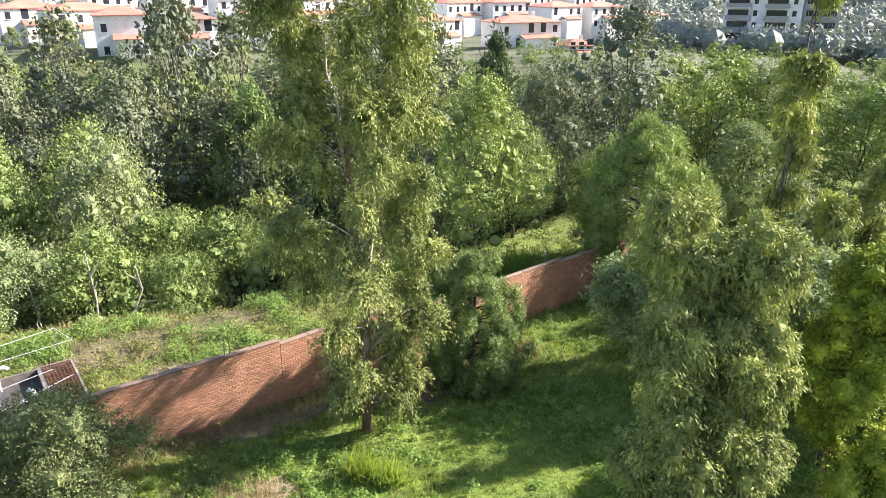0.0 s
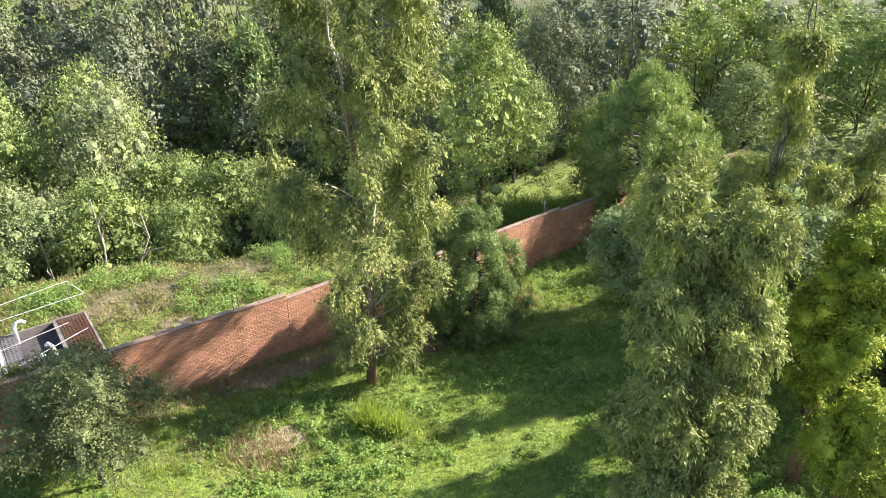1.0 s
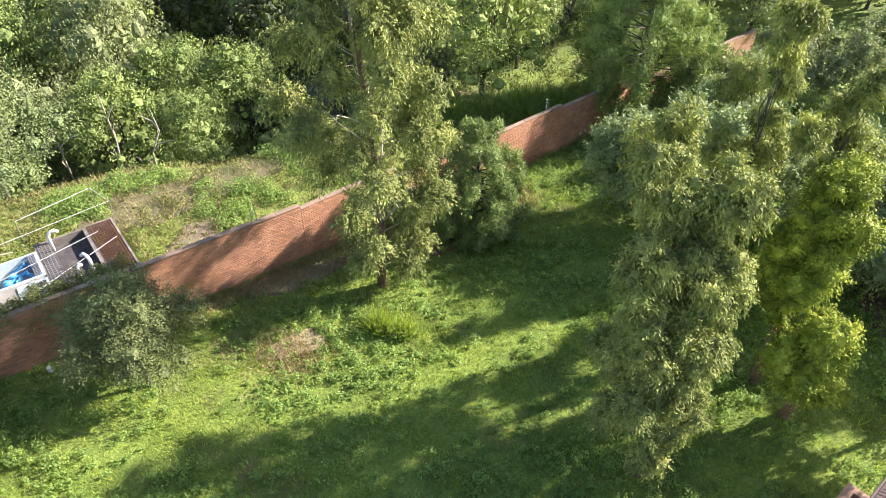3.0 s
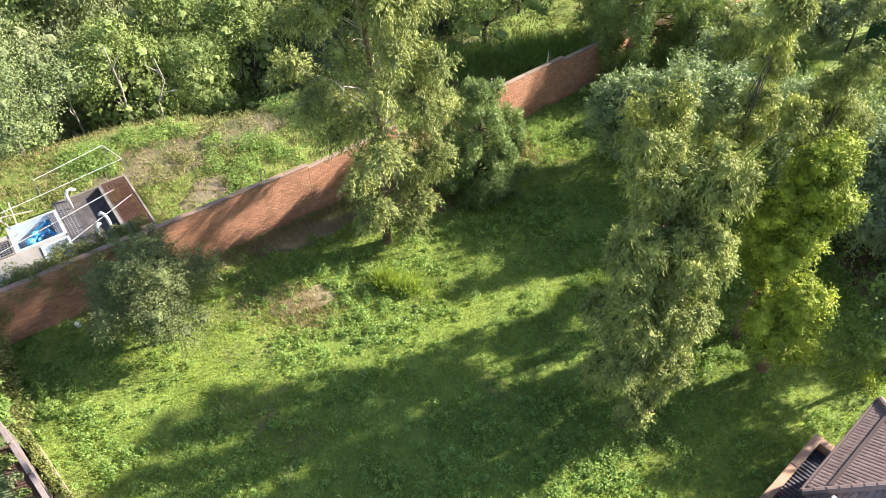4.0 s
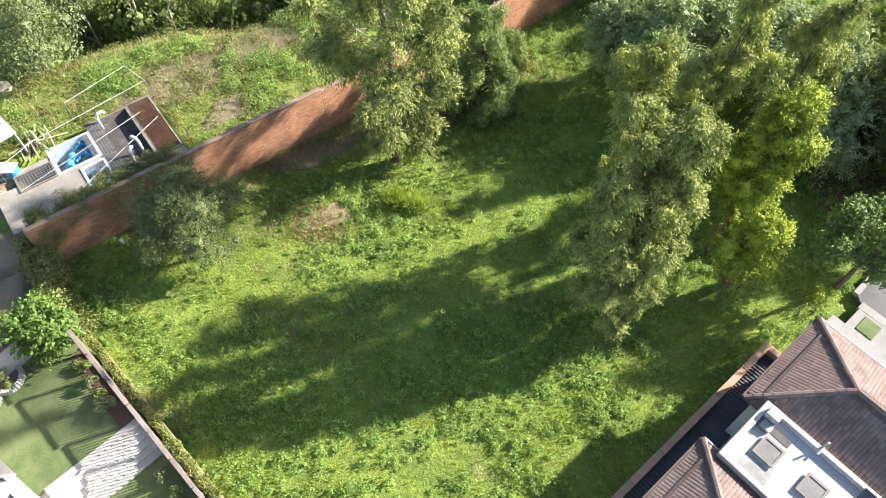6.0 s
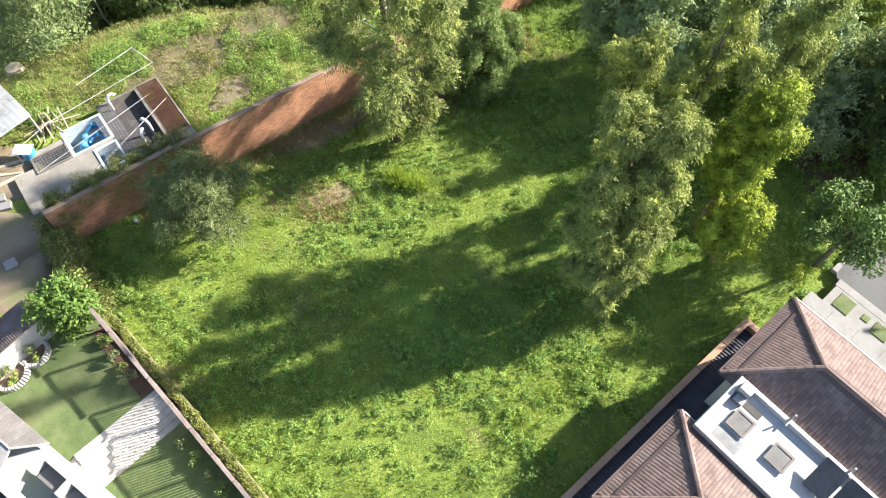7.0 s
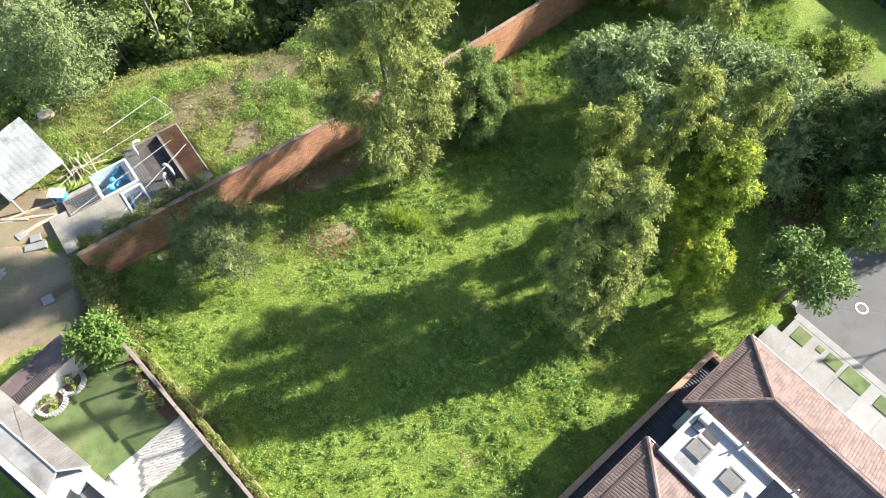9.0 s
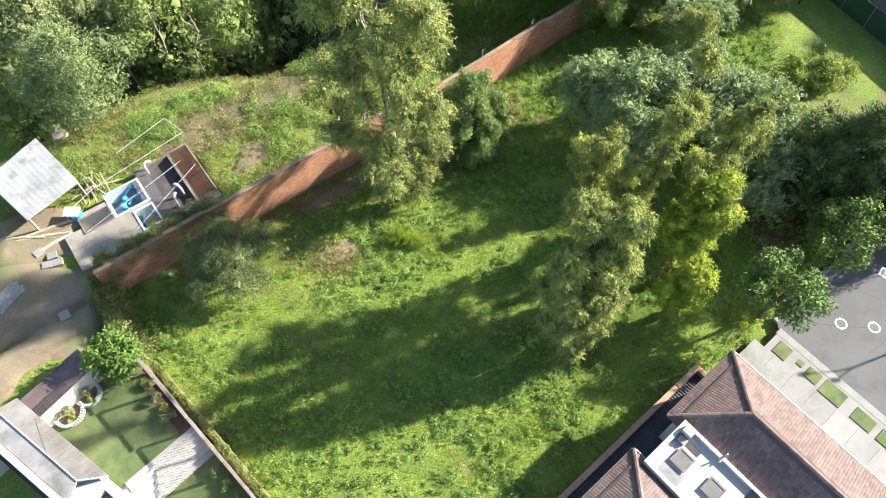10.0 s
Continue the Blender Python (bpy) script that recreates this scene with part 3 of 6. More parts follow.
def lobed_tree(seed, lobes, per, length, width, hang, trunk_r=0.22, n=14, bits=0.36, core=0.38, loose=1.0, flutter=0.5):
    """A tree whose crown is a few upright lobes of leafy twigs: (x, y, z, radius, half height)."""
    rng = np.random.default_rng(seed)
    top = max(l[2] for l in lobes)
    trunk = [(0, 0, -0.3), (0.1, 0, top * 0.3), (0.0, 0.1, top * 0.6), (0, 0, top * 0.95)]
    cs, rs, limbs = [], [], []
    for x, y, z, r, h in lobes:
        limbs.append((limb_points(rng, (0.05, 0.05, z * 0.72), (x, y, z), 0.05, 5, 0.03), trunk_r * 0.32, trunk_r * 0.1))
        for k in range(n):
            d = rng.normal(size=3)
            d /= np.linalg.norm(d)
            q = rng.uniform(0.4, 0.78) * loose
            cs.append((x + d[0] * r * q, y + d[1] * r * q, z + d[2] * h * q))
            s = r * bits * rng.uniform(0.65, 1.3)
            rs.append((s, s, s * rng.uniform(0.9, 1.4)))
    return tree_parts(rng, (trunk, [trunk_r * 1.2, trunk_r, trunk_r * 0.7, trunk_r * 0.2]), limbs, (cs, rs), None, per, length, width, hang, 0.3, 0.4, 0.35, core, None, (0.25 + 0.5 * hang, 0.95, 0.6, 12, flutter))


def at(x, y, turn=0.0, size=1.0, dz=0.0, tall=None):
    return pose(x, y, gz(x, y) + dz, 0, 0, turn) @ Matrix.Diagonal((size, size, tall or size, 1))


# the gum beside the wall
plant_tree("gum_tree", at(-3.5, 27.2), gum_tree(11, 26.0, 2.0, ((0, 2, 4, 8, 10, 13, 16, 18, 22, 26), (1.9, 2.7, 3.4, 4.1, 4.4, 4.0, 3.6, 3.9, 3.1, 0.9)), 114, 400, 0.18, 0.056, 0.2),
           BARK_GUM, LEAF_GUM, "tall eucalyptus with peeling red-brown trunk and drooping leaves", limb=BARK_PALE)
# small pine behind it
plant_tree("pine_tree", at(1.5, 32.2), pine_tree(5, 6.9, 2.75, 10, 300, 0.30, 0.04, 0.06, 0.0, 0.36, 0.42), BARK_GREY, LEAF_PINE, "young green pine with soft brushes beside the wall")
# weeping tree on the plot
plant_tree("weeping_tree", at(7.6, 18.0), lobed_tree(21, [
    (-1.0, 0.1, 12.5, 1.25, 1.5), (1.2, 0.1, 12.3, 1.3, 1.6), (0.1, 0.6, 11.2, 1.2, 1.6), (-1.5, -1.2, 10.0, 1.1, 1.7), (0.5, -0.9, 9.6, 1.3, 1.7), (1.5, -0.5, 9.4, 1.2, 1.8),
    (-1.3, -2.0, 7.4, 1.2, 1.8), (0.4, -1.7, 7.0, 1.3, 1.8), (1.4, -1.3, 6.4, 1.0, 1.5), (-0.2, 0.0, 7.4, 1.3, 2.2), (-1.2, -2.5, 4.9, 1.0, 1.5), (0.5, -2.3, 4.4, 1.0, 1.6), (1.3, -1.7, 3.6, 0.8, 1.3), (-0.5, -2.9, 2.8, 0.8, 1.1), (-1.9, -0.5, 5.6, 1.0, 1.8), (-1.7, -1.4, 3.2, 0.9, 1.5), (-0.3, -0.4, 3.0, 1.1, 1.6)],
    480, 0.17, 0.052, 1.1, n=17, core=0.55), BARK_RED, LEAF_WILLOW, "olive-green weeping tree with hanging fine foliage")
# dense yellow-green pair
plant_tree("yellow_green_tree", at(13.6, 20.6), lobed_tree(22, [(0.5, 0.2, 9.9, 1.35, 1.5), (0.9, 0.1, 8.2, 1.5, 1.6), (0.0, -0.3, 6.8, 1.5, 1.8), (-0.3, 0.3, 4.8, 1.0, 1.8), (-0.5, 0.2, 7.8, 1.1, 1.7)],
                                                    760, 0.135, 0.056, 0.15, n=20, core=0.75, flutter=0.35), BARK_RED, LEAF_YELLOW, "dense yellow-green tree in full sun, dark inside")
plant_tree("yellow_green_tree", at(14.2, 18.6), lobed_tree(23, [(0.3, 0.1, 4.6, 1.4, 1.4), (-0.7, -0.2, 3.4, 1.3, 1.6), (0.5, -0.2, 2.7, 1.2, 1.3)],
                                                    760, 0.135, 0.056, 0.15, n=20, core=0.75, flutter=0.35), BARK_RED, LEAF_YELLOW, "low round yellow-green tree in full sun")
# the small grey-green tree at the wall
plant_tree("olive_tree", at(-13.3, 20.3), round_tree(31, 6.4, 3.0, 0.10, 0.25, 58, 820, 0.115, 0.048, 0.2, 0, 0.9, None, 0.36, twig=(0.3, 1.0, 0.6, 12)), BARK_GREY, LEAF_SMALL, "small grey-green spreading tree with fine leaves by the wall")
plant_tree("ball_tree", at(-18.9, 14.3), lobed_tree(32, [(0, 0, 3.2, 1.4, 1.4)], 260, 0.27, 0.11, 0.2, 0.12, 34, 0.42), BARK_GREY, LEAF_BALL, "round glossy bright green garden tree")
# grove on the plot's far side
grove = [
    ("silver_tree", 10.4, 35.2, LEAF_SILVER, [(0, 0, 4.6, 2.2, 2.4), (-1.0, -1.4, 4.2, 2.0, 2.6), (1.4, -1.6, 4.6, 2.0, 2.6), (0.4, -2.6, 3.0, 2.0, 2.6)], 270, 0.26, 0.09, 0.2, "grey-green feathery tree in the grove"),
    ("silver_tree", 13.4, 32.4, LEAF_SILVER, [(0, 0, 5.4, 2.4, 2.8), (-1.6, -1.2, 4.8, 2.0, 2.6), (1.8, 0.4, 4.8, 2.0, 2.6), (-0.8, -3.0, 3.6, 2.2, 2.8)], 270, 0.26, 0.09, 0.2, "grey-green feathery tree in the grove"),
    ("silver_tree", 20.4, 28.2, LEAF_SILVER, [(0, 0, 3.8, 2.4, 2.2), (-1.6, -1.6, 3.4, 2.1, 2.2), (0.8, -2.2, 3.0, 2.0, 2.0), (-0.6, 2.4, 4.0, 2.4, 2.4), (-2.4, 1.2, 4.2, 2.0, 2.2)], 260, 0.26, 0.09, 0.2, "low grey-green feathery shrub tree"),
    ("silver_tree", 17.6, 33.8, LEAF_SILVER, [(0, 0, 4.6, 2.2, 2.4), (-1.6, 0.6, 4.2, 2.0, 2.4), (1.6, -1.0, 4.4, 2.0, 2.4), (0.2, -2.2, 3.6, 2.0, 2.4)], 250, 0.26, 0.09, 0.2, "grey-green feathery tree in the grove"),
    ("silver_tree", 21.8, 31.8, LEAF_SILVER, [(0, 0, 4.2, 2.2, 2.2), (-1.6, 0.6, 3.8, 2.0, 2.2), (1.2, -1.4, 3.6, 1.9, 2.2), (0.4, 1.8, 3.4, 1.8, 2.0)], 250, 0.26, 0.09, 0.2, "grey-green feathery tree in the grove"),
    ("weeping_tree", 8.2, 22.9, LEAF_WILLOW, [(0, 0, 12.0, 1.1, 1.3), (-0.7, 0.4, 10.6, 1.1, 1.4), (0.7, -0.3, 10.2, 1.1, 1.5), (0, 0.2, 8.4, 1.0, 1.6), (0.3, -0.3, 6.4, 0.9, 1.4), (-0.3, 0.1, 4.6, 0.8, 1.3), (0.2, -0.4, 2.8, 0.9, 1.4)], 200, 0.20, 0.06, 1.0, "olive-green weeping tree at the grove's edge"),
    # last two lobes are added behind the weeping tree to fill the meadow shadow
    ("tall_weeping_tree", 10.8, 21.6, LEAF_WILLOW, [(-0.2, -0.4, 19.6, 0.6, 0.7), (0.4, 0.1, 18.7, 0.5, 0.6), (-0.5, -0.9, 16.5, 0.85, 1.0), (0.5, 0.5, 14.2, 0.8, 1.0), (0.0, -0.2, 15.2, 0.6, 0.9), (0.3, 0.2, 12.6, 0.7, 1.0), (0.1, 0.1, 11.0, 0.8, 1.0), (1.8, -0.1, 12.1, 0.75, 0.8), (-1.5, -0.6, 11.9, 0.7, 0.8), (-0.3, 0.4, 9.4, 0.9, 1.3), (-1.2, -0.8, 9.4, 1.1, 1.5), (-0.8, -0.6, 7.0, 1.1, 1.6)], 240, 0.20, 0.06, 1.0, "tall thin yellowish weeping tree in the grove"),
    ("tall_weeping_tree", 15.6, 24.2, LEAF_WILLOW, [(0.3, -0.3, 12.4, 0.95, 1.1), (-0.5, 0.2, 11.0, 0.9, 1.2), (0.7, 0.4, 9.8, 1.0, 1.3), (-0.2, -0.5, 8.6, 1.1, 1.4), (0.4, 0.2, 6.4, 1.2, 1.8)], 260, 0.20, 0.06, 0.9, "yellowish weeping tree in the grove"),
    ("tall_weeping_tree", 15.0, 29.2, LEAF_WILLOW, [(0.0, -0.2, 7.6, 0.95, 1.0), (0.7, 0.4, 6.4, 1.0, 1.2), (-0.4, 0.2, 5.0, 1.2, 1.4)], 260, 0.20, 0.06, 0.9, "yellowish weeping tree in the grove"),
    ("tall_weeping_tree", 18.4, 27.0, LEAF_WILLOW, [(0.0, -0.2, 7.9, 0.9, 1.0), (0.4, 0.5, 6.6, 1.0, 1.2), (-0.5, 0.0, 5.4, 1.0, 1.3)], 260, 0.20, 0.06, 0.9, "yellowish weeping tree in the grove"),
    ("tall_weeping_tree", 17.0, 37.4, LEAF_WILLOW, [(0.0, -0.2, 7.0, 1.2, 1.3), (0.9, 0.4, 6.0, 1.2, 1.4), (-0.8, 0.2, 5.4, 1.2, 1.4)], 260, 0.20, 0.06, 0.9, "yellowish weeping tree in the grove"),
    ("olive_woodland_tree", 24.6, 46.0, LEAF_OLIVE, [(0, 0, 3.6, 1.8, 1.7), (1.6, -0.6, 3.0, 1.5, 1.5), (-1.5, 0.4, 2.8, 1.5, 1.5)], 220, 0.2, 0.09, 0.2, "low grey-green tree on the neighbouring lawn"),
    ("olive_woodland_tree", 29.0, 46.5, LEAF_OLIVE, [(0, 0, 4.2, 1.9, 1.9), (1.4, 0.6, 3.2, 1.6, 1.6), (-1.5, -0.4, 2.8, 1.6, 1.6)], 220, 0.2, 0.09, 0.2, "low grey-green tree on the neighbouring lawn"),
    ("silver_tree", 18.0, 37.4, LEAF_SILVER, [(0, 0, 3.2, 1.8, 2.0), (1.5, 0.4, 3.0, 1.6, 1.8), (-1.2, 0.3, 2.6, 1.5, 1.7)], 260, 0.24, 0.09, 0.2, "grey-green feathery tree in the grove"),
    ("olive_woodland_tree", 18.6, 45.8, LEAF_OLIVE, [(0, 0, 4.2, 1.7, 2.0), (1.4, 0.3, 3.9, 1.6, 1.8), (-1.3, -0.6, 3.4, 1.5, 1.8)], 260, 0.2, 0.09, 0.2, "grey-green tree in front of the far brick wall"),
    ("silver_tree", 18.6, 40.6, LEAF_SILVER, [(0, 0, 3.8, 1.8, 1.6), (1.5, 0.4, 3.4, 1.6, 1.5), (-1.4, 0.6, 3.2, 1.6, 1.5)], 220, 0.24, 0.09, 0.2, "grey-green feathery tree in the grove"),
    ("silver_tree", 21.0, 44.0, LEAF_SILVER, [(0, 0, 3.4, 1.9, 1.7), (1.4, 0.8, 3.0, 1.6, 1.5), (-1.4, 0.4, 2.8, 1.6, 1.5)], 220, 0.24, 0.09, 0.2, "grey-green feathery tree in the grove"),
    ("olive_woodland_tree", 26.8, 51.5, LEAF_OLIVE, [(0, 0, 4.4, 2.0, 2.0), (1.6, -0.6, 3.4, 1.7, 1.7), (-1.7, 0.4, 3.2, 1.7, 1.7)], 220, 0.2, 0.09, 0.2, "low grey-green tree on the neighbouring lawn"),
    ("olive_woodland_tree", 33.0, 50.0, LEAF_OLIVE, [(0, 0, 4.6, 2.0, 2.1), (1.6, -0.6, 3.6, 1.7, 1.8), (-1.7, 0.4, 3.2, 1.7, 1.7)], 220, 0.2, 0.09, 0.2, "low grey-green tree on the neighbouring lawn"),
]
for k, (nm, x, y, lf, lobes, per, ll, ww, hg, lab) in enumerate(grove):
    plant_tree(nm, at(x, y), lobed_tree(40 + k, lobes, per, ll, ww, hg, 0.085), BARK_GREY, lf, lab, "tree", "trees of the grove")
# dark conifers by the street, street trees
for x, y, h, r, k in ((25.6, 27.0, 8.6, 4.4, 51), (30.3, 26.6, 9.6, 4.6, 57)):
    plant_tree("dark_pine", at(x, y), pine_tree(k, h, r, 10, 200, 0.36, 0.06, 0.08), BARK_GREY, LEAF_SHADE, "dark green broad conifer near the street", "tree", "dark conifers")
plant_tree("lime_bush", at(28.0, 37.5), lobed_tree(59, [(0, 0, 1.3, 1.8, 1.1), (1.6, 0.6, 1.0, 1.5, 0.9), (-1.5, 0.5, 1.2, 1.5, 1.0)], 260, 0.22, 0.08, 0.2, 0.08), BARK_GREY, LEAF_LIME, "low lime-green bush on the lawn", "bush")
plant_tree("street_tree", at(19.6, 18.1), round_tree(52, 6.6, 2.6, 0.3, 0.30, 34, 190, 0.26, 0.12, 0.2), BARK_GREY, LEAF_STREET, "leafy green street tree at the kerb", "tree", "street trees")
plant_tree("street_tree", at(24.6, 22.4, 70), round_tree(53, 6.2, 2.5, 0.3, 0.30, 34, 190, 0.26, 0.12, 0.2), BARK_GREY, LEAF_STREET, "leafy green street tree at the kerb", "tree", "street trees")
plant_tree("pine_tree", at(14.0, 47.8), pine_tree(54, 10.6, 5.0, 12, 320, 0.34, 0.06, 0.04, 0.0, 0.36, 0.45), BARK_GREY, LEAF_PINE, "full green pine with brush-like clumps behind the wall")
plant_tree("yard_tree", at(-26.8, 35.0), round_tree(55, 8.6, 4.6, 0.12, 0.27, 46, 520, 0.17, 0.095, 0.2), BARK_GREY, LEAF_BROAD, "broad leafy green tree behind the yard")

# the wood in and beyond the ravine: fuller trees near, plainer ones far
kinds = []
for full in (2, 1, 0):
    nn, pp, ll, ww, pf = ((24, 48, 0.44, 0.30, 0.31), (40, 105, 0.24, 0.15, 0.28), (66, 235, 0.15, 0.09, 0.27))[full]
    for s in range(2):
        kinds.append(("broadleaf_tree", round_tree(60 + s + 9 * full, 10, 4.2, 0.02, pf, nn, pp, ll, ww, 0.2, core=0.3, dome=True, shell=0.62, stir=0.28), LEAF_BROAD, BARK_GREY, "leafy green woodland tree in the ravine"))
    for s in range(2):
        kinds.append(("light_green_tree", round_tree(70 + s + 9 * full, 9, 4.4, 0.0, pf, nn, pp, ll, ww * 0.9, 0.2, 0, 0.6, core=0.3, dome=True, shell=0.62, stir=0.28), LEAF_BRIGHT, BARK_GREY, "light green woodland tree in the ravine"))
    for s in range(2):
        kinds.append(("dark_tree", round_tree(80 + s + 9 * full, 12, 4.2, 0.05, pf, nn, pp, ll, ww, 0.2, core=0.3, dome=True, shell=0.62, stir=0.28), LEAF_DARK, BARK_GREY, "dark green woodland tree in the ravine"))
    kinds.append(("conifer_tree", pine_tree(90 + full, 17, 4.6, 13, 60 if full else 30, 0.5, 0.10, 0.12), LEAF_SHADE, BARK_GREY, "tall dark conifer in the ravine"))
    kinds.append(("conifer_tree", pine_tree(92 + full, 15, 4.8, 11, 60 if full else 30, 0.5, 0.10, 0.15), LEAF_PINE, BARK_GREY, "tall green conifer in the ravine"))
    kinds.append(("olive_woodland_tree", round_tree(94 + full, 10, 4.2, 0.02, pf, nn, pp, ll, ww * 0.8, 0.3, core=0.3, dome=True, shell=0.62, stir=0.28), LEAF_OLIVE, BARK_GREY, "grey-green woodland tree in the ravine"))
protos = {}


def forest_tree(k, x, y, size, turn, tall=None, free=False, near=False):
    limit = 19.25 - (0.113 if x > 18 else 0.105 if y < 95 else 0.10) * y - gz(x, y)
    if y > 60 and not free:
        tall = min(tall or size, max(0.3, 0.88 * limit / (10, 10, 9, 9, 12, 12, 17, 15, 10)[k]))
        size = min(size, tall * 1.25)
    k += 18 if y > 86 else 0 if near else 9
    nm, meshes, lf, bark, lab = kinds[k]
    if k in protos:
        return copy_thing(protos[k], at(x, y, turn, size, 0, tall))
    protos[k] = plant_tree(nm, at(x, y, turn, size, 0, tall), meshes, bark, lf, lab, "tree", "trees of the ravine wood")
    return protos[k]


# trees that stand out along the ravine's edge: kind, x, y, size, height
for k, x, y, s, h in ((2, -25.0, 46.5, 1.25, 1.45), (3, -19.6, 47.5, 1.05, 1.45), (8, -30.5, 48.0, 1.2, 1.35), (8, -34.5, 45.0, 1.15, 1.3), (3, -40.0, 51.0, 1.25, 1.4), (4, -10.0, 52.5, 0.9, 1.0),
                      (0, -4.5, 48.5, 0.75, 0.9), (2, -31.0, 40.5, 0.7, 0.75), (3, -37.0, 41.0, 0.9, 0.9), (2, 2.6, 48.5, 0.95, 1.0), (0, 5.6, 53.5, 0.95, 1.05), (4, -0.5, 57.5, 1.1, 1.3), (5, 8.5, 59.0, 1.0, 1.15),
                      (5, 1.5, 65.0, 1.1, 1.3), (7, -19.5, 72.0, 1.35, 1.45), (6, -15.5, 76.0, 1.25, 1.35), (5, -26.0, 78.0, 1.5, 1.6), (6, -10.5, 60.0, 0.9, 0.75), (6, -14.0, 64.0, 1.0, 0.95), (6, -6.5, 64.5, 1.0, 0.9), (5, 17.0, 92.0, 1.25, 1.75), (1, 27.0, 61.0, 0.9, 0.8),
                      # the tree at (43, 46) stands out of view, added to shade the lawn
                      (4, 12.5, 66.5, 1.2, 1.4), (0, 43.0, 46.0, 1.0, 0.9), (2, -17.5, 54.0, 1.1, 1.1), (3, -22.5, 53.0, 1.15, 1.15), (8, -28.0, 55.5, 1.2, 1.5), (2, -35.5, 53.0, 1.2, 1.45), (4, -24.5, 60.5, 1.1, 0.95), (6, -18.0, 61.5, 1.0, 0.75), (2, -32.0, 61.5, 1.2, 1.5), (3, -41.5, 60.0, 1.2, 1.5)):
    forest_tree(k, x, y, s, 37.0 * x, h, y in (92.0, 72.0, 76.0, 78.0), y < 66)
rng = np.random.default_rng(7)
for row in range(18):
    y = 50 + row * 5.4 + row * row * 0.06
    gap = 6.6 + row * 0.2
    for col in range(-15, 16):
        x = col * gap + rng.uniform(-2.2, 2.2) + (row % 2) * gap / 2
        yy = y + rng.uniform(-2.2, 2.2)
        pick, size, turn, stretch = rng.random(), rng.uniform(0.9, 1.3), rng.uniform(0, 360), rng.uniform(0.95, 1.3)
        if abs(x) > yy * 0.65 + 6 or yy > (133 if x < -8 else 152) or (x > 16 and yy < 64) or (-16 < x < -5 and yy < 68) or (-25 < x < 24 and yy < 62):
            continue
        if x < -14 and yy < 56:
            k = (8, 2, 3, 2, 0)[int(pick * 5)]
        elif x < -24:
            k = (4, 5, 8, 4, 0)[int(pick * 5)]
        elif x < 0:
            k = (4, 5, 6, 8, 0)[int(pick * 5)]
        else:
            k = (4, 5, 8, 6, 0, 2)[int(pick * 6)] if x < 24 and yy < 104 else (2, 3, 8, 2, 0, 8)[int(pick * 6)]
        if yy > 104:
            size, stretch = size * 0.62, 0.7
        forest_tree(k, x, yy, size, turn, size * stretch)


def dead_tree(x, y, h, seed, lean):
    """A bare pale trunk that stands in the green."""
    dr = np.random.default_rng(seed)
    top = thing("dead_tree", pose(x, y, gz(x, y)), "bare pale dead trunk standing among green trees", "tree", "dead trunks")
    pts = limb_points(dr, (0, 0, -0.3), (lean, 0.2, h), 0, 6, 0.015)
    part("trunk", tube(bmesh.new(), pts, [0.11, 0.1, 0.085, 0.07, 0.05, 0.02], 7), BARK_PALE, top, smooth=True)
    for k in range(4):
        a = np.array(pts[2 + k % 3])
        part("branch", tube(bmesh.new(), limb_points(dr, a, a + np.array([dr.normal() * 1.1, dr.normal() * 0.5, dr.uniform(0.6, 1.6)]), 0.1, 4, 0.05), [0.06, 0.05, 0.035, 0.015], 5), BARK_PALE, top)


for x, y, h, k, lean in ((-27.3, 43.6, 9.5, 1, -0.9), (-23.3, 43.4, 9.0, 2, -0.5), (-21.6, 43.6, 8.4, 3, 0.9)):
    dead_tree(x, y, h, k, lean)

# ---- the tiled house and the street ----
PLASTER = surface("white_plaster", (0.37, 0.365, 0.358), (0.435, 0.43, 0.42), 0.7, 18, 0.85, 0.15, (0.38, 0.375, 0.36))
TILE = surface("roof_tile", (0.146, 0.1, 0.087), (0.2, 0.14, 0.125), 1.2, 22, 0.85, 0.4, (0.205, 0.155, 0.142), spread=0.2)
TILE_BED = surface("roof_bed", (0.085, 0.06, 0.054), (0.12, 0.086, 0.08), 1.2, 22, 0.9, 0.3)
ASPHALT = surface("street_asphalt", (0.115, 0.115, 0.115), (0.145, 0.145, 0.148), 0.35, 40, 0.9, 0.3, (0.10, 0.10, 0.10))
CONCRETE = surface("pale_concrete", (0.225, 0.22, 0.212), (0.275, 0.27, 0.262), 0.8, 20, 0.85, 0.2, (0.19, 0.18, 0.165))
GREY_CONCRETE = surface("grey_concrete", (0.255, 0.246, 0.230), (0.374, 0.365, 0.348), 0.9, 16, 0.9, 0.3, (0.170, 0.162, 0.145))
DECK = surface("black_roofing", (0.018, 0.019, 0.028), (0.04, 0.042, 0.058), 1.0, 25, 0.55, 0.3)
LAWN = surface("cut_lawn", (0.06, 0.095, 0.03), (0.125, 0.165, 0.06), 0.9, 14, 0.95, 0.8, (0.15, 0.17, 0.075), spread=0.08)
METAL = surface("grey_metal", (0.25, 0.25, 0.25), (0.33, 0.33, 0.33), 2, 30, 0.5, 0.1, None, 0.6)
DARK_METAL = surface("dark_metal", (0.03, 0.03, 0.03), (0.06, 0.055, 0.05), 2, 30, 0.5, 0.1, None, 0.4)
PAINT = surface("white_road_paint", (0.75, 0.75, 0.73), (0.85, 0.85, 0.83), 3, 30, 0.7, 0.1, (0.6, 0.6, 0.58), 0.0, 0.05, 3.0)
GLASS = surface("dark_glass", (0.02, 0.024, 0.03), (0.04, 0.045, 0.055), 1, 10, 0.08, 0.0)
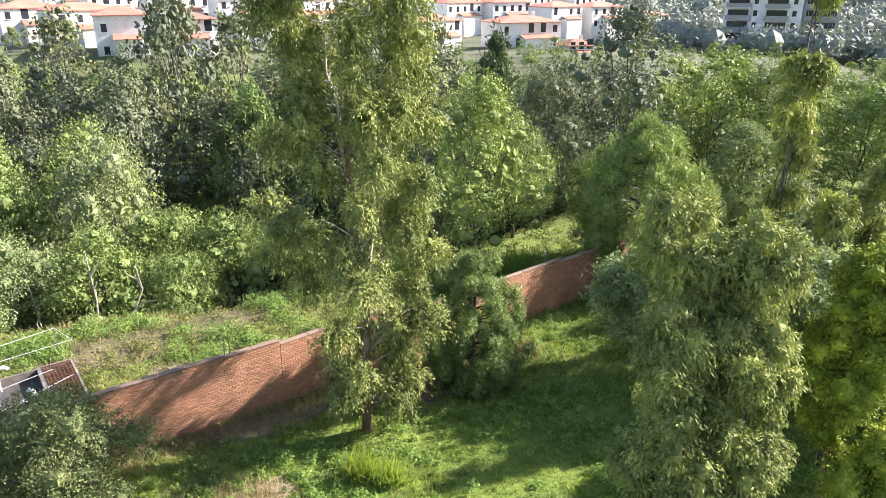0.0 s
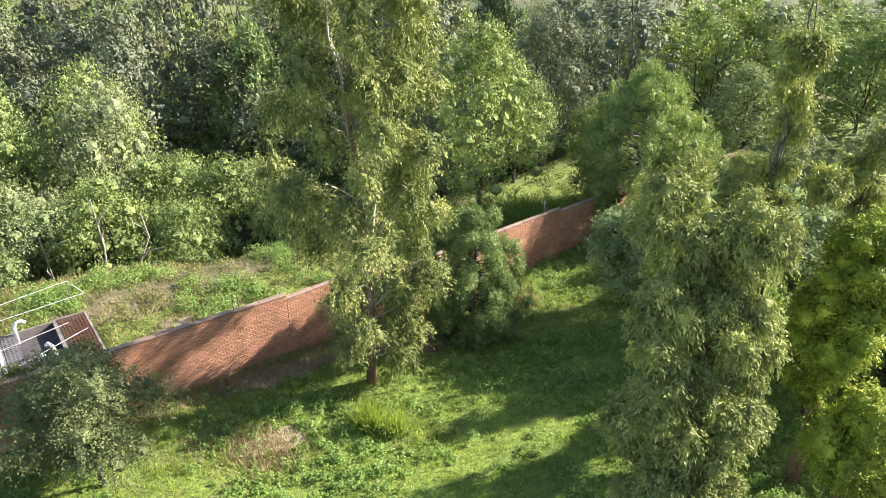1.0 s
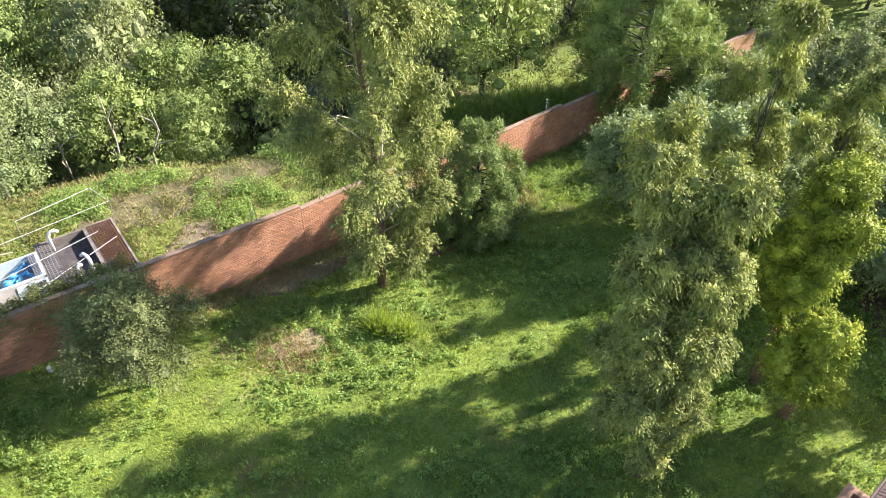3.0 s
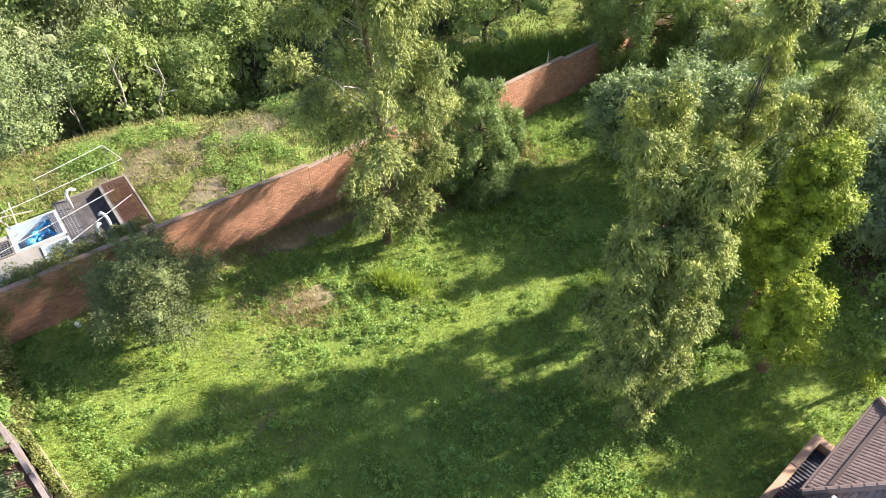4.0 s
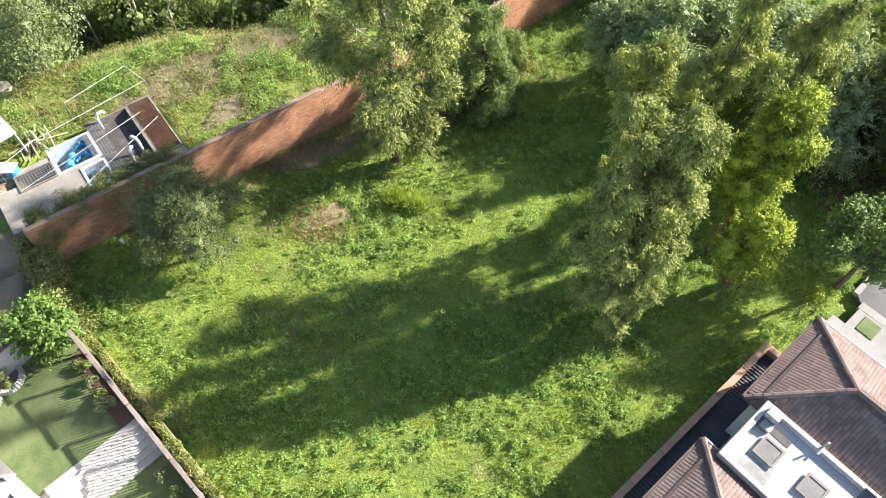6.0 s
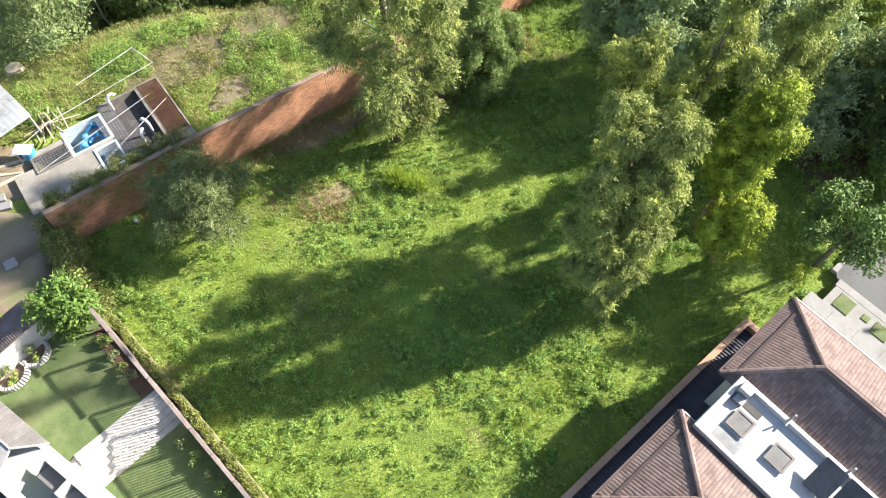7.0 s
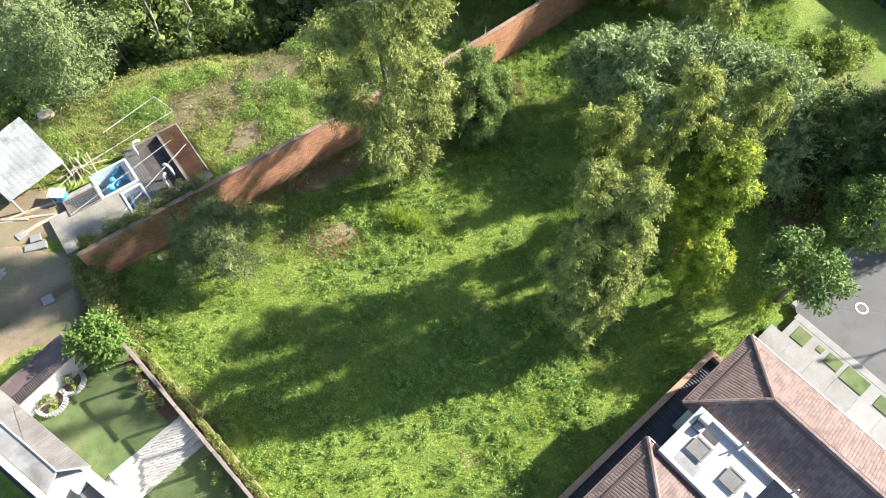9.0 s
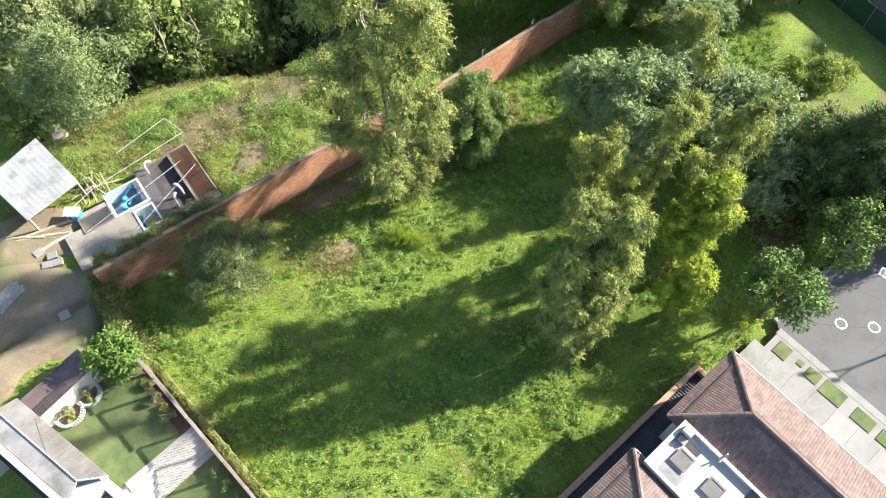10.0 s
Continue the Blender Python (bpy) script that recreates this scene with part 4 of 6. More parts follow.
TERRACOTTA = surface("terracotta_cap", (0.400, 0.240, 0.160), (0.480, 0.312, 0.216), 1.0, 18, 0.9, 0.3, (0.336, 0.208, 0.144))


def tile_mesh(w, l, rise):
    """One barrel tile, laid along +y, its upper end slightly lower."""
    bm = bmesh.new()
    rows = []
    for y, r, dz in ((0.0, 1.0, 0.012), (l * 1.12, 0.86, 0.0)):
        rows.append([bm.verts.new((-math.cos(math.pi * k / 4) * w * 0.5 * r, y, math.sin(math.pi * k / 4) * rise * r + dz)) for k in range(5)])
    for k in range(4):
        bm.faces.new((rows[0][k], rows[0][k + 1], rows[1][k + 1], rows[1][k]))
    bm.faces.new(rows[0])
    return mesh_of(bm, "roof_tile")


TILE_W, TILE_L = 0.155, 0.27
TILE_MESH = tile_mesh(TILE_W, TILE_L, 0.017)


def lay_tiles(roof, origin, along, slope, inside, na, nb, budget, z_off=0.0):
    """Tiles over a sloping plane; the first ones are parts of their own, the rest one joined part. Returns the budget left."""
    o, a, s = Vector(origin), Vector(along).normalized(), Vector(slope).normalized()
    n = a.cross(s).normalized()
    if n.z < 0:
        n = -n
    x = s.cross(n)
    rest = []
    base = np.array([v.co[:] for v in TILE_MESH.vertices])
    for j in range(nb):
        for i in range(na):
            q = ((i + 0.5) * TILE_W, j * TILE_L)
            if not inside(*q):
                continue
            p = o + a * q[0] + s * q[1] + n * (0.01 + z_off)
            m = Matrix((x, s, n)).transposed().to_4x4()
            m.translation = p
            if budget > 0:
                part("roof_tile", TILE_MESH, TILE, roof, m=m)
                budget -= 1
            else:
                r3, t3 = np.array(m.to_3x3()), np.array(p)
                rest.append(base @ r3.T + t3)
    if rest:
        me = bpy.data.meshes.new("roof_tiling")
        faces = [tuple(f.vertices) for f in TILE_MESH.polygons]
        k = len(base)
        me.from_pydata(np.concatenate(rest).tolist(), [], [tuple(v + k * i for v in f) for i in range(len(rest)) for f in faces])
        tagged(part("roof_tiling", me, TILE, roof), kind="stuff")
    return budget


def hip_roof(house, u, w, length, z0, z1, budget):
    h = w / 2
    bm = bmesh.new()
    plate(bm, [(u, 0, z0), (u - w, 0, z0), (u - h, -h, z1)], 0.1)
    plate(bm, [(u, 0, z0), (u - h, -h, z1), (u - h, -length, z1), (u, -length, z0)], 0.1)
    plate(bm, [(u - w, 0, z0), (u - w, -length, z0), (u - h, -length, z1), (u - h, -h, z1)], 0.1)
    roof = part("roof", bm, TILE_BED, house, "brown barrel-tiled hip roof")
    rise = z1 - z0
    sl = math.hypot(h, rise)
    n_up = int(sl / TILE_L) - 1
    budget = lay_tiles(roof, (u - w, 0, z0), (1, 0, 0), (0, -h, rise), lambda a, b: (b + TILE_L) * h / sl < a < w - (b + TILE_L) * h / sl, int(w / TILE_W), n_up, budget)
    budget = lay_tiles(roof, (u - w, 0, z0), (0, -1, 0), (h, 0, rise), lambda a, b: a > (b + TILE_L) * h / sl, int(length / TILE_W), n_up, budget)
    lay_tiles(roof, (u, 0, z0), (0, -1, 0), (-h, 0, rise), lambda a, b: a > (b + TILE_L) * h / sl, int(length / TILE_W), n_up, 0)
    for a, b in (((u, 0, z0), (u - h, -h, z1)), ((u - w, 0, z0), (u - h, -h, z1)), ((u - h, -h, z1), (u - h, -length, z1))):
        a, b = Vector(a), Vector(b)
        k = int((b - a).length / 0.36)
        for i in range(k):
            p, q = a.lerp(b, i / k), a.lerp(b, (i + 1.12) / k)
            part("ridge_tile", tube(bmesh.new(), [p + Vector((0, 0, 0.03)), q + Vector((0, 0, 0.02))], [0.13, 0.12], 8), TILE, roof)
    for y0, y1, x0, x1 in ((0.02, 0.12, u - w, u),):
        part("gutter", box(bmesh.new(), x0, y0, z0 - 0.1, x1, y1, z0 + 0.01, 0.02), TILE_BED, roof)
    f = 0.42
    part("gutter_channel", plate(bmesh.new(), [(u - w + f + 0.25, -f, z0 + f * rise / h + 0.085), (u - f - 0.25, -f, z0 + f * rise / h + 0.085), (u - f - 0.35, -f - 0.12, z0 + (f + 0.12) * rise / h + 0.085), (u - w + f + 0.35, -f - 0.12, z0 + (f + 0.12) * rise / h + 0.085)], 0.03), TILE_BED, roof, "brown flashing strip across the tiles")
    part("eave_gutter", tube(bmesh.new(), [(u + 0.08, -0.1, z0 - 0.02), (u + 0.08, -length, z0 - 0.02)], [0.06, 0.06], 6), METAL, roof)


def skylight(house, u, v, z):
    top = part("skylight", box(bmesh.new(), u - 0.42, v - 0.42, z, u + 0.42, v + 0.42, z + 0.1, 0.03), PLASTER, house, "square skylight on a white kerb")
    fr = bmesh.new()
    for x0, y0, x1, y1 in ((-0.46, -0.46, 0.46, -0.36), (-0.46, 0.36, 0.46, 0.46), (-0.46, -0.36, -0.36, 0.36), (0.36, -0.36, 0.46, 0.36)):
        box(fr, u + x0, v + y0, z + 0.1, u + x1, v + y1, z + 0.16)
    part("skylight_frame", fr, FRAME_BROWN, top, "grey-brown frame")
    part("pane", box(bmesh.new(), u - 0.36, v - 0.36, z + 0.105, u + 0.36, v + 0.36, z + 0.13), GREY_GLASS, top, "dull grey pane")


FRAME_BROWN = surface("skylight_frame_metal", (0.12, 0.105, 0.098), (0.17, 0.15, 0.14), 2, 20, 0.6, 0.1)
TERRACE_STAIN = surface("stained_terrace", (0.15, 0.15, 0.152), (0.27, 0.27, 0.27), 1.6, 14, 0.8, 0.2)
GREY_GLASS = surface("skylight_pane", (0.13, 0.125, 0.115), (0.19, 0.185, 0.175), 1.5, 12, 0.3, 0.05)


def build_house():
    house = thing("tiled_house", HOUSE, "house with brown tiled hip roofs and a white roof terrace", "house")
    part("wall", box(bmesh.new(), -5.1, -16, 0.3, -0.4, -0.4, 4.95), PLASTER, house)
    part("wall", box(bmesh.new(), -8.3, -16, 0.3, -5.1, -0.75, 5.2), PLASTER, house)
    part("wall", box(bmesh.new(), -13.0, -16, 0.3, -8.3, -0.4, 4.95), PLASTER, house)
    part("terrace_floor", box(bmesh.new(), -8.1, -16, 5.2, -5.3, -0.95, 5.26), PLASTER, house)
    part("parapet", box(bmesh.new(), -8.3, -0.95, 5.2, -5.1, -0.7, 5.52, 0.02), PLASTER, house)
    part("parapet", box(bmesh.new(), -8.3, -16, 5.2, -8.08, -0.95, 5.52, 0.02), PLASTER, house)
    part("parapet", box(bmesh.new(), -5.32, -16, 5.2, -5.1, -0.95, 5.52, 0.02), PLASTER, house)
    part("parapet_block", box(bmesh.new(), -5.75, -1.5, 5.26, -5.32, -0.95, 5.8, 0.02), PLASTER, house)
    hip_roof(house, 0.0, 5.45, 16, 5.0, 6.4, 300)
    hip_roof(house, -8.05, 5.45, 16, 5.0, 6.4, 0)
    skylight(house, -6.75, -1.95, 5.26)
    skylight(house, -6.72, -3.85, 5.26)
    part("roof_vent", box(bmesh.new(), -6.2, -1.5, 5.26, -5.8, -1.05, 5.5, 0.02), METAL, house, "small grey roof vent")
    part("roof_mat", box(bmesh.new(), -7.95, -2.6, 5.262, -7.3, -1.4, 5.275), TERRACE_STAIN, house, "grey stained mat on the terrace")
    part("roof_mat", box(bmesh.new(), -6.05, -2.35, 5.262, -5.7, -1.55, 5.28), DARK_METAL, house, "dark grating on the terrace")
    for k in range(3):
        pn = part("solar_panel", plate(bmesh.new(), [(-6.9, -5.0 - k * 1.1, 5.5), (-6.9, -6.0 - k * 1.1, 5.5), (-5.5, -6.0 - k * 1.1, 5.95), (-5.5, -5.0 - k * 1.1, 5.95)], 0.05), GLASS, house, "dark glossy solar panel")
        part("panel_leg", box(bmesh.new(), -5.55, -5.55 - k * 1.1, 5.26, -5.5, -5.5 - k * 1.1, 5.9), METAL, pn)
    for v in (-3.2, -6.0):
        part("downpipe", tube(bmesh.new(), [(-5.05, v, 5.95), (-5.05, v, 5.55), (-5.5, v, 5.5)], [0.05] * 3, 6), PLASTER, house)


build_house()


def build_street():
    whole("road", slab(bmesh.new(), [(6.1, -0.8), (6.1, -40), (70, -40), (70, -0.5), (6.4, -0.5)], 0.1, 0.45), ASPHALT, "grey asphalt street with fine cracks", "road", HOUSE, kind="structure")
    pave = thing("pavement", HOUSE, "pale concrete driveway slabs with grass strips and a kerb", "pavement", kind="structure")
    v = -0.3
    while v > -22:
        part("driveway_slab", box(bmesh.new(), 0.0, v - 1.462, 0.3, 4.3, v, 0.58, 0.006), CONCRETE, pave)
        v -= 1.47
    part("kerb", box(bmesh.new(), 5.62, -22, 0.3, 6.12, -0.9, 0.56, 0.02), CONCRETE, pave)
    part("kerb", box(bmesh.new(), 6.3, -0.55, 0.3, 70, -0.25, 0.56, 0.02), CONCRETE, pave)
    part("walkway", box(bmesh.new(), 4.3, -22, 0.3, 5.62, -1.0, 0.55), CONCRETE, pave)
    for v0, v1, u0, u1 in ((-1.45, -2.35, 4.45, 5.45), (-2.9, -3.3, 4.9, 5.3), (-3.6, -4.5, 4.6, 5.4), (-4.75, -6.2, 4.45, 5.5), (-6.9, -8.2, 4.5, 5.4), (-8.6, -9.6, 4.5, 5.4), (-10.2, -11.6, 4.5, 5.4)):
        part("grass_strip", box(bmesh.new(), u0, v1, 0.5, u1, v0, 0.6, 0.02), LAWN, pave, "small square of cut grass")
    for u, vv, name in ((9.3, -3.2, "manhole_cover"), (10.65, -4.7, "manhole_cover")):
        top = thing(name, HOUSE @ pose(u, vv, 0.454), "round manhole with a white painted ring in the asphalt", "manhole", "manholes in the street")
        part("cover", tube(bmesh.new(), [(0, 0, 0), (0, 0, 0.012)], [0.29, 0.29], 24), ASPHALT, top)
        part("painted_ring", ring(bmesh.new(), 0, 0, 0, 0.29, 0.39, 0.014), PAINT, top, "white painted ring")
    m = HOUSE @ pose(14.6, -3.3, 0.454, 0, 0, -80)
    top = thing("drain_cover", m, "rectangular drain with a white painted border", "drain cover")
    part("grate", box(bmesh.new(), -0.5, -0.25, 0, 0.5, 0.25, 0.01), GREY_CONCRETE, top)
    fr = bmesh.new()
    for x0, y0, x1, y1 in ((-0.62, -0.37, 0.62, -0.25), (-0.62, 0.25, 0.62, 0.37), (-0.62, -0.25, -0.5, 0.25), (0.5, -0.25, 0.62, 0.25)):
        box(fr, x0, y0, 0, x1, y1, 0.014)
    part("painted_border", fr, PAINT, top, "white painted border")
    cr = bmesh.new()
    crng = np.random.default_rng(3)
    for u0, v0, du, dv, n in ((7.0, -1.0, 0.55, -0.55, 12), (8.9, -5.5, 0.5, -0.1, 10), (11.5, -1.2, 0.2, -0.6, 9)):
        u, v = u0, v0
        for k in range(n):
            nu, nv = u + du + crng.normal() * 0.12, v + dv + crng.normal() * 0.12
            plate(cr, [(u, v, 0.4525), (u + 0.02, v + 0.02, 0.4525), (nu + 0.02, nv + 0.02, 0.4525), (nu, nv, 0.4525)], 0.001)
            u, v = nu, nv
    tagged(whole("crack_line", cr, DECK, "thin dark cracks filled in the asphalt", "crack", HOUSE), kind="stuff")
    lamp = thing("street_lamp", pose(33.6, 18.2, 0.45), "slim street lamp with two arms", "street lamp")
    part("pole", tube(bmesh.new(), [(0, 0, 0), (0, 0, 3), (0, 0, 5.4)], [0.09, 0.075, 0.06], 8), METAL, lamp)
    for dx, dy, z in ((-2.1, -0.1, 5.9), (-0.9, -0.7, 5.5)):
        arm = part("arm", tube(bmesh.new(), [(0, 0, 5.2), (dx * 0.45, dy * 0.45, z - 0.15), (dx, dy, z)], [0.05, 0.045, 0.04], 6), METAL, lamp)
        part("lamp_head", box(bmesh.new(), dx - 0.35, dy - 0.14, z - 0.06, dx + 0.2, dy + 0.14, z + 0.06, 0.03), METAL, arm)


build_street()


def build_side():
    wall = thing("side_wall", HOUSE, "low wall with terracotta cap beside the tiled house", "wall", kind="structure")
    part("wall_body", box(bmesh.new(), -24, 0.7, -0.2, -0.2, 0.93, 1.42), BRICK, wall)
    part("wall_body", box(bmesh.new(), -0.43, -0.3, -0.2, -0.2, 0.7, 1.42), BRICK, wall)
    u = -0.15
    while u > -24:
        part("coping", box(bmesh.new(), u - 1.98, 0.65, 1.42, u, 0.98, 1.5, 0.015), TERRACOTTA, wall)
        u -= 2.0
    part("coping", box(bmesh.new(), -0.48, -0.3, 1.422, -0.15, 0.648, 1.5, 0.015), TERRACOTTA, wall)
    bm = bmesh.new()
    n = 260
    rows = [[bm.verts.new((-0.5 - 23.5 * k / n, v, z + (0.04 if k % 2 else 0.0))) for k in range(n + 1)] for v, z in ((0.69, 1.05), (-0.75, 1.18))]
    for k in range(n):
        bm.faces.new((rows[0][k], rows[0][k + 1], rows[1][k + 1], rows[1][k]))
    whole("corrugated_roof", bm, DECK, "black corrugated sheet roofing between wall and house", "roof", HOUSE)


build_side()

# ---- the walled garden and its house ----
FENCE_BROWN = surface("fence_wood", (0.187, 0.145, 0.128), (0.289, 0.238, 0.212), 2, 30, 0.8, 0.3)
GREY_ROOF = surface("grey_roof", (0.125, 0.115, 0.11), (0.18, 0.17, 0.165), 0.9, 24, 0.9, 0.3, (0.22, 0.21, 0.20))
BROWN_ROOF = surface("purple_brown_roof", (0.11, 0.08, 0.075), (0.17, 0.125, 0.12), 0.8, 24, 0.9, 0.3, (0.21, 0.165, 0.155))
PALE_ROOF = surface("pale_grey_roof", (0.27, 0.26, 0.25), (0.37, 0.36, 0.35), 0.9, 24, 0.9, 0.3, (0.16, 0.15, 0.14))
MOSSY = surface("mossy_coping", (0.25, 0.215, 0.12), (0.36, 0.30, 0.185), 1.5, 20, 0.95, 0.4, (0.15, 0.18, 0.06))
SOIL = surface("bare_soil", (0.15, 0.105, 0.07), (0.26, 0.20, 0.14), 0.6, 14, 0.95, 0.6, (0.33, 0.27, 0.20))
MULCH = surface("dark_mulch", (0.06, 0.035, 0.025), (0.11, 0.065, 0.045), 2, 25, 0.95, 0.6)
HEDGE = leaf_material("hedge_leaves", (0.10, 0.125, 0.04), (0.20, 0.225, 0.07), (0.34, 0.34, 0.12), 0.2, 0.1)
VINE = leaf_material("vine_leaves", (0.095, 0.115, 0.045), (0.18, 0.20, 0.075), (0.31, 0.32, 0.13), 0.3, 0.15, patch=2.2)
LAWN_HI, LAWN_LO = 1.65, 0.85
STAIR_STONE = surface("pale_stair_stone", (0.42, 0.40, 0.375), (0.54, 0.52, 0.49), 1.2, 18, 0.85, 0.2, (0.34, 0.325, 0.30))
FA = math.degrees(math.atan2(FENCE[1][1] - FENCE[0][1], FENCE[1][0] - FENCE[0][0]))
GARDEN = pose(FENCE[0][0], FENCE[0][1], 0, 0, 0, FA)       # x along the fence, -y into the garden
FENCE_LEN = math.hypot(FENCE[1][0] - FENCE[0][0], FENCE[1][1] - FENCE[0][1])


def build_garden():
    whole("garden_lawn", slab(bmesh.new(), [(-3.2, 0.0), (-3.2, -7.6), (4.3, -7.6), (4.3, 0.0)], -0.4, LAWN_HI), LAWN, "mown green lawn, the higher terrace of the garden", "lawn", GARDEN, kind="structure")
    whole("garden_lawn", slab(bmesh.new(), [(6.1, 0.0), (6.1, -7.6), (17, -7.6), (17, 0.0)], -0.4, LAWN_LO), LAWN, "mown green lawn, the lower terrace of the garden", "lawn", GARDEN, kind="structure")
    whole("flower_bed", slab(bmesh.new(), [(-0.4, -0.05), (-0.4, -0.75), (1.5, -0.95), (4.2, -0.9), (4.2, -0.05)], 1.0, LAWN_HI + 0.03), MULCH, "dark mulched bed along the fence", "flower bed", GARDEN)
    st = thing("garden_stair", GARDEN, "broad pale stone stair between the two lawns", "stair")
    n = 6
    for k in range(n):
        z = LAWN_HI - (LAWN_HI - LAWN_LO) * k / n
        part("tread", box(bmesh.new(), 4.3 + k * 0.31, -4.6, 0.1, 4.3 + (k + 1) * 0.31, -0.1, z + 0.02, 0.01), STAIR_STONE, st)
    whole("terrace_paving", slab(bmesh.new(), [(2.6, -7.6), (4.3, -4.62), (6.15, -4.62), (7.6, -7.6)], 0.3, LAWN_HI - 0.2), STAIR_STONE, "pale sunlit terrace paving by the house", "paving", GARDEN, kind="structure")
    fence = thing("garden_fence", GARDEN, "brown slatted fence in stepped panels above a low wall", "fence")
    span = 1.55
    k = 0
    while k * span < FENCE_LEN:
        x0, x1 = k * span, (k + 1) * span
        top = 4.0 - 1.0 * x0 / 10.4
        foot = LAWN_HI if x0 < 4.3 else (LAWN_LO if x0 > 6 else 1.5)
        part("rail", box(bmesh.new(), x0, -0.09, top - 0.08, x1, 0.09, top, 0.01), FENCE_BROWN, fence)
        part("rail", box(bmesh.new(), x0, -0.03, foot + 0.2, x1, 0.03, foot + 0.28), FENCE_BROWN, fence)
        part("post", box(bmesh.new(), x0 - 0.06, -0.05, 0.2, x0 + 0.06, 0.05, top - 0.08), FENCE_BROWN, fence)
        for i in range(1, 11):
            x = x0 + span * i / 11
            part("picket", box(bmesh.new(), x - 0.022, -0.02, foot + 0.1, x + 0.022, 0.02, top - 0.08), FENCE_BROWN, fence)
        k += 1
    low = thing("retaining_wall", GARDEN, "low terracotta wall on the plot's side of the fence", "wall", kind="structure")
    part("wall_body", box(bmesh.new(), -0.4, 0.16, -0.4, 17, 0.52, 1.72), MOSSY, low)
    part("coping", box(bmesh.new(), -0.4, 0.14, 1.72, 17, 0.58, 1.8, 0.015), MOSSY, low)
    hr = np.random.default_rng(81)
    m = 420
    c = np.stack([hr.uniform(-0.4, 15, m), hr.normal(0.34, 0.1, m), 1.82 + hr.uniform(0, 0.1, m)], 1)
    tagged(whole("creeper", quads_mesh("creeper", leaves(hr, c, np.tile([0.22, 0.13, 0.1], (m, 1)), np.full(m, 38), 0.10, 0.06, 0.1, 0.4)), HEDGE, "yellow-green creeper along the low wall", "creeper", GARDEN), kind="stuff")
    for k, (x, y, r, h) in enumerate(((1.6, -0.75, 0.32, 0.7), (2.3, -0.7, 0.26, 0.5), (2.9, -0.85, 0.42, 0.7), (0.6, -0.5, 0.4, 0.6), (7.0, -0.8, 0.34, 0.6), (8.0, -0.7, 0.34, 0.6), (9.2, -0.75, 0.32, 0.6), (10.3, -0.7, 0.3, 0.6))):
        garden_shrub(GARDEN @ pose(x, y, LAWN_HI if x < 5 else LAWN_LO), r, h, 100 + k, LEAF_BRIGHT if k % 2 else LEAF_OLIVE, "small round garden shrub on the lawn's edge")


def garden_shrub(m, r, h, seed, leaf, label, name="garden_shrub"):
    gr = np.random.default_rng(seed)
    n = 9
    c = np.stack([gr.normal(0, r * 0.4, n), gr.normal(0, r * 0.4, n), gr.uniform(0.35, 0.85, n) * h], 1)
    top = thing(name, m, label, "shrub")
    part("stem", tube(bmesh.new(), [(0, 0, -0.1), (0.02, 0, h * 0.3), (0, 0.02, h * 0.7)], [0.03, 0.025, 0.01], 5), BARK_GREY, top)
    part("crown", quads_mesh("crown", leaves(gr, c, np.full((n, 3), r * 0.5), np.full(n, 70), 0.13, 0.06, 0.1, 0.5)), leaf, top)


def build_planters():
    """Two rounded beds edged with short white pickets, at the foot of the white wall."""
    for k, (cx, cy, r) in enumerate(((-20.65, 12.5, 0.7), (-21.45, 11.4, 0.8))):
        bed = thing("garden_planter", pose(cx, cy, LAWN_HI), "round planting bed edged with short white pickets", "planter", "white-edged beds")
        part("soil", tube(bmesh.new(), [(0, 0, 0), (0, 0, 0.12)], [r * 0.95, r * 0.92], 20), SOIL, bed)
        for i in range(24):
            a = radians(-150 + 250 * i / 23)
            mm = pose(math.cos(a) * r, math.sin(a) * r, 0, 0, 0, math.degrees(a))
            part("picket", box(bmesh.new(), -0.13, -0.05, 0, 0.06, 0.05, 0.32, 0.015, mm), PLASTER, bed)
        garden_shrub(pose(cx - 0.2, cy + 0.1, LAWN_HI + 0.1), 0.45, 0.9, 120 + k, LEAF_OLIVE, "grey-green shrub in a white-edged bed")
        garden_shrub(pose(cx + 0.25, cy - 0.3, LAWN_HI + 0.1), 0.22, 0.4, 130 + k, LEAF_BRIGHT, "small green shrub in a white-edged bed")


